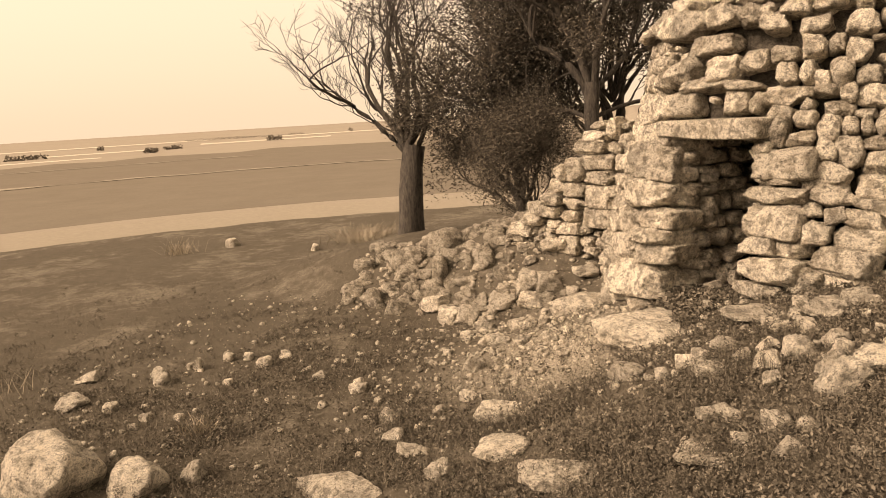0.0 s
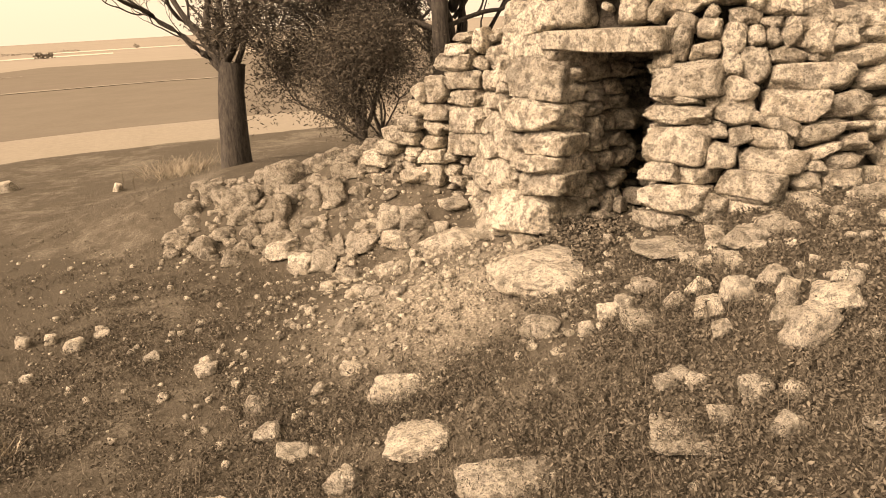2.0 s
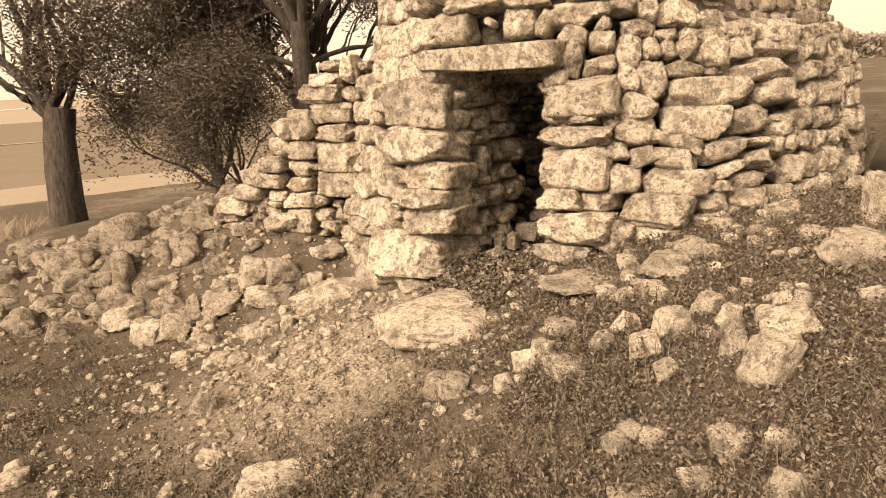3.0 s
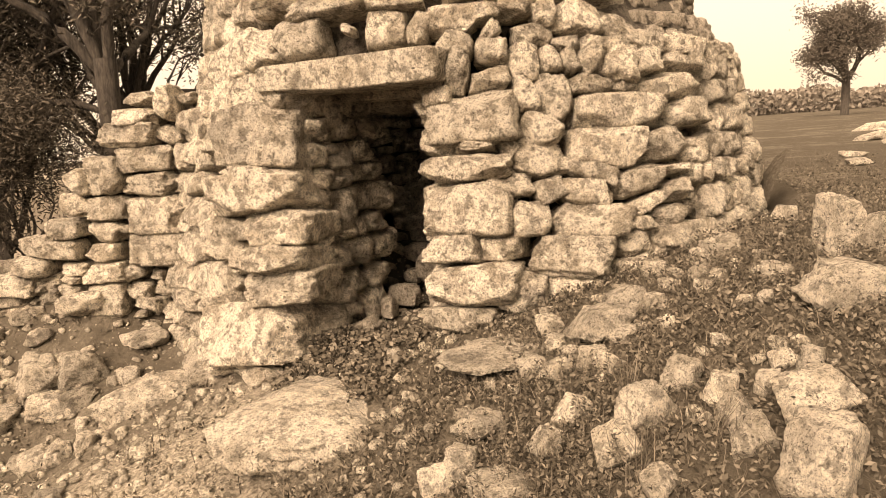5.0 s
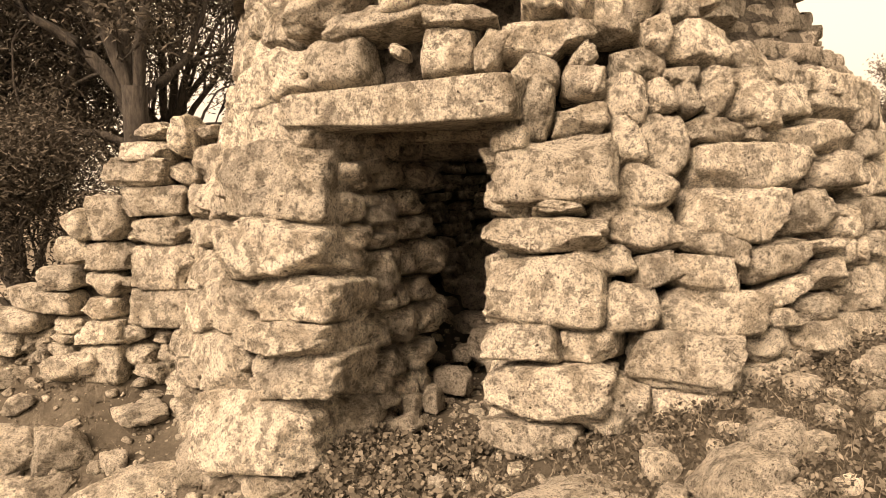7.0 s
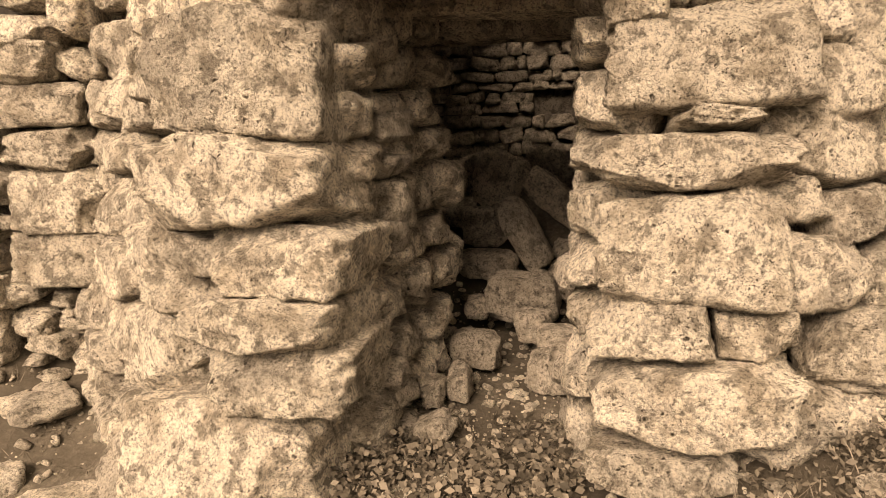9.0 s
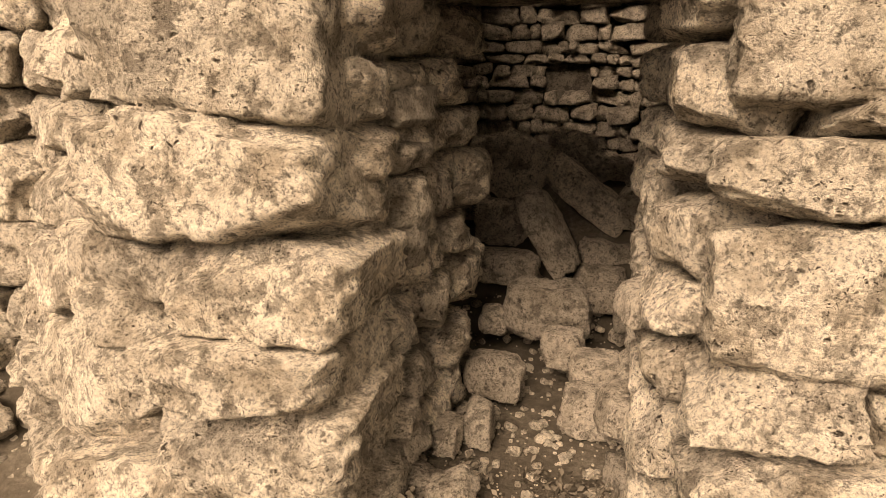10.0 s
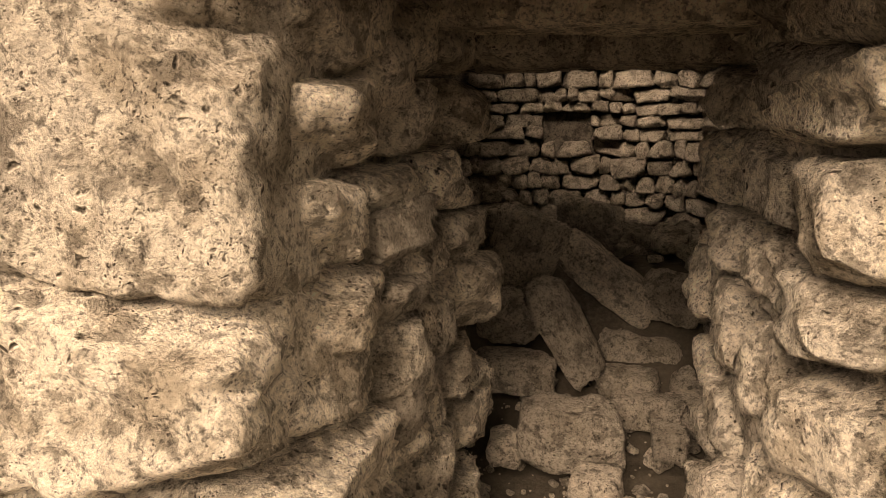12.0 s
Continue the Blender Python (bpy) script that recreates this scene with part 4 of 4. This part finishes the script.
# ---------- trees ----------
class Wood:
    """Tapered, wandering limbs gathered into one mesh; remembers where the twigs end."""

    def __init__(self, seed):
        self.v, self.f, self.tips, self.rng = [], [], [], random.Random(seed)

    def tube(self, pts, radii, sides):
        o = len(self.v)
        for i, (p, r) in enumerate(zip(pts, radii)):
            d = (pts[min(i + 1, len(pts) - 1)] - pts[max(i - 1, 0)]).normalized()
            a = d.orthogonal().normalized()
            b = d.cross(a)
            for k in range(sides):
                t = 2 * math.pi * k / sides
                self.v.append((p + (a * math.cos(t) + b * math.sin(t)) * r * (1 + 0.12 * math.sin(k * 2.3 + i)))[:])
        for i in range(len(pts) - 1):
            for k in range(sides):
                j = (k + 1) % sides
                self.f.append((o + i * sides + k, o + i * sides + j, o + (i + 1) * sides + j, o + (i + 1) * sides + k))

    def limb(self, p, d, length, radius, depth, splits, up=0.15, wander=0.22, shrink=0.68):
        rng = self.rng
        n = 7 if depth > 1 else 4
        pts, q, dd = [p.copy()], p.copy(), d.normalized()
        for _ in range(n):
            dd = (dd + Vector((rng.gauss(0, wander), rng.gauss(0, wander), rng.gauss(0, wander) + up * 0.3))).normalized()
            q = q + dd * length / n
            pts.append(q.copy())
        end = max(0.004, radius * 0.6) if depth > 0 else radius * (0.62 if depth > 0 else 0.85 if radius > 0.1 else 0.3)
        self.tube(pts, [radius + (end - radius) * i / n for i in range(n + 1)], 10 if radius > 0.1 else 6 if radius > 0.025 else 4)
        if depth <= 0 and radius > 0.1:
            return
        if depth <= 0:
            self.tips.append((pts[-1], dd))
            self.tips.append((pts[len(pts) // 2], dd))
            return
        for i in range(splits):
            t = n if i < 2 else rng.randint(n // 2, n)
            out = Vector((rng.gauss(0, 1), rng.gauss(0, 1), rng.gauss(0.1, 0.6)))
            nd = (dd * 1.0 + out * 0.62 + Vector((0, 0, up))).normalized()
            self.limb(pts[t], nd, length * shrink * rng.uniform(0.75, 1.2), end * rng.uniform(0.55, 0.9) if i else end * 0.92, depth - 1, splits, up, wander, shrink)

    def mesh(self, name):
        return mesh_data(name, self.v, self.f, BARK, True)


def add_tree(name, base, label, seed, starts, leaf=None, per_tip=0, spread=0.25, leaf_len=0.06, leaf_wid=0.016, splits=3):
    """starts: rows of (offset, direction, length, radius, depth)."""
    tree = thing(name, base, label, "tree")
    tips = []
    for k, (off, d, length, radius, depth) in enumerate(starts):
        wood = Wood(seed + 7 * k)
        wood.limb(Vector(base) + Vector(off), Vector(d), length, radius, depth, splits, wander=0.14 if depth else 0.05)
        under(new("branch" if k else "trunk", wood.mesh("branch" if k else "trunk")), tree)
        tips += wood.tips
    if leaf:
        lv = Leaves()
        rng = random.Random(seed + 1)
        for p, d in tips:
            for _ in range(per_tip):
                q = p + Vector((rng.gauss(0, spread), rng.gauss(0, spread), rng.gauss(0, spread)))
                dv = Vector((rng.uniform(-1, 1), rng.uniform(-1, 1), rng.uniform(-0.6, 1)))
                lv.leaf(q, dv, leaf_len * rng.uniform(0.6, 1.3), leaf_wid, rng)
        under(lv.object("crown", leaf), tree)
    return tree


# bare tree by the bank: stout trunk, forked, a fan of leafless branches
def fan(x0, y0, z0, rows, length, radius, depth):
    return [((x0, y0, z0 + dz), d, length * k, radius * k, depth) for d, k, dz in rows]


FAN = [((-0.75, 0.1, 1.0), 1.0, 0.0), ((-0.3, -0.2, 1.0), 1.1, 0.05), ((0.1, 0.1, 1.0), 1.1, 0.05), ((0.5, -0.1, 1.0), 1.0, 0.0), ((0.9, 0.3, 0.9), 0.9, -0.1), ((-1.0, -0.3, 0.6), 0.75, -0.15), ((-0.5, 0.5, 0.9), 0.9, 0.0)]
bx, by = -1.85, 12.4
bz = ground_z(bx, by) - 0.1
add_tree("bare_tree", (bx, by, bz), "leafless tree with a dark stout trunk on the rubble bank", 31,
         [((0, 0, 0), (0.02, 0, 1), 1.75, 0.25, 0)] + fan(0.02, 0, 1.62, FAN[:5] + FAN[6:] + FAN[1:4], 1.35, 0.065, 5), splits=3)
# dense evergreen behind the side wall
ex, ey = 0.30, 12.1
ez = ground_z(ex, ey) - 0.05
add_tree("evergreen_tree", (ex, ey, ez), "dense dark evergreen tree with twiggy low branches", 52,
         [((0, 0, 0), (0.1, 0, 1), 0.9, 0.10, 4)] + fan(0.0, 0, 0.3, FAN, 1.15, 0.05, 4) + fan(0.0, 0, 1.0, FAN, 1.5, 0.06, 4), OLIVE, 24, 0.15, 0.08, 0.02)
vx, vy = 1.9, 13.2
vz = ground_z(vx, vy) - 0.05
add_tree("evergreen_tree", (vx, vy, vz), "dark evergreen tree behind the hut with thin upright branches", 58,
         [((0, 0, 0), (0.05, 0, 1), 1.2, 0.11, 4)] + fan(0.0, 0, 0.9, FAN, 1.5, 0.06, 4) + fan(0.0, 0, 1.7, FAN[:5], 1.5, 0.05, 4), OLIVE, 15, 0.17, 0.08, 0.02)
ox, oy = 1.62, 10.9
oz = ground_z(ox, oy) - 0.05
add_tree("olive_tree", (ox, oy, oz), "gnarled olive tree with forked grey limbs and small leaves", 77,
         [((0, 0, 0), (-0.03, 0, 1), 1.75, 0.13, 0)] + fan(0.0, 0, 1.6, FAN[:5], 1.2, 0.065, 4) + fan(0.0, 0.0, 1.2, [((-1, 0.2, 0.35), 0.9, 0), ((0.9, 0.5, 0.4), 0.9, 0), ((0.3, 1.0, 0.4), 0.9, 0)], 1.2, 0.045, 4), OLIVE, 26, 0.17, 0.07, 0.019)
sx, sy = 0.75, 10.75
sz = ground_z(sx, sy) - 0.03
add_tree("shrub", (sx, sy, sz), "low dense twiggy shrub growing on the rubble bank", 64, fan(0, 0, 0.02, FAN + FAN[:3], 0.62, 0.02, 4), OLIVE, 26, 0.14, 0.05, 0.014)
# bare tree behind the hut
rx, ry = 8.7, 10.2
rz = ground_z(rx, ry) - 0.1
add_tree("bare_tree", (rx, ry, rz), "leafless tree with a leaning dark trunk behind the hut", 93,
         [((0, 0, 0), (-0.32, 0.12, 1), 2.6, 0.25, 0)] + fan(-0.74, 0.28, 2.34, FAN, 1.25, 0.1, 4), splits=3)
# lone pine far off in the field
px, py = 40.1, 30.6
pz = ground_z(px, py) - 0.1
add_tree("pine_tree", (px, py, pz), "lone round-crowned pine standing in a field", 15,
         [((0, 0, 0), (0.05, 0, 1), 2.0, 0.24, 0)] + fan(0.1, 0, 1.9, FAN + FAN[1:4], 1.6, 0.12, 3), PINE, 46, 0.30, 0.2, 0.06)

# far hedges and woods: many small clumps of leaves
far_wood = Leaves()
for _ in range(26000):
    az = radians(veg.uniform(38, 88))
    d = veg.uniform(88, 100)
    x, y = 1.7 + d * math.sin(az), 3 + d * math.cos(az)
    top = 2.6 + 1.2 * noise.noise((az * 14, 0, 1)) + 0.7 * noise.noise((az * 60, 0, 1))
    far_wood.leaf(on_ground(x, y, veg.uniform(0, max(0.6, top))), Vector((veg.uniform(-1, 1), veg.uniform(-1, 1), veg.uniform(-1, 1))), 0.5, 0.34, veg)
tagged(far_wood.object("far_woods", FAR_LEAF_HAZED), "dark line of far woods along the field edge", "woods", kind="stuff")
far_hedge = Leaves()
for az0, az1, d, hh, num in ((-38, -37.2, 230, 4, 120), (-36.6, -35.4, 260, 4, 140), (-47, -44.5, 250, 4, 220), (-41.2, -40.8, 330, 5, 60), (-29, -27.8, 300, 6, 160), (-22.5, -22.2, 420, 6, 50), (-35, -26, 430, 3, 300)):
    for _ in range(num):
        az = radians(veg.uniform(az0, az1))
        x, y = 2.2 + d * math.sin(az), d * math.cos(az)
        far_hedge.leaf(on_ground(x, y, veg.uniform(0, hh * 0.3)), Vector((veg.uniform(-1, 1), veg.uniform(-1, 1), veg.uniform(-1, 1))), 1.0, 0.6, veg)
tagged(far_hedge.object("far_hedges", FAR_LEAF_HAZED), "dark hedges and copses on the far plain", "hedge", kind="stuff")


def far_field(az0, az1, d0, d1, material, up, label, wobble=2.0):
    n = 60
    vs, fs = [], []
    for i in range(n):
        az = radians(az0 + (az1 - az0) * i / (n - 1))
        for k, d in enumerate((d0, d1)):
            d = d + wobble * noise.noise((i * 0.21, k * 9.0, d0))
            x, y = 2.2 + d * math.sin(az), d * math.cos(az)
            vs.append((x, y, ground_z(x, y) + up))
    for i in range(n - 1):
        fs.append((2 * i, 2 * i + 1, 2 * i + 3, 2 * i + 2))
    return tagged(new("field", mesh_data("field", vs, fs, material)), label, "field", kind="structure")


far_field(-85, 2, 33, 50, STUBBLE, 0.05, "pale stubble strip below the hill", 0.8)
far_field(-60, -41, 210, 219, PALE, 0.06, "pale bare field far out on the plain")
far_field(-46, -37, 265, 280, PALE, 0.08, "pale bare field far out on the plain")
far_field(-34, -24, 305, 330, PALE, 0.1, "pale bare field far out on the plain")
far_field(-29, -18, 395, 430, PALE, 0.12, "pale bare field far out on the plain")
far_field(-50, -33, 420, 455, PALE, 0.12, "pale bare field far out on the plain")
far_field(-62, -10, 100, 101.6, STUBBLE, 0.06, "rough grassy strip between the ploughed fields")
far_field(-62, -30, 150, 151.5, STUBBLE, 0.06, "rough grassy strip between the ploughed fields")
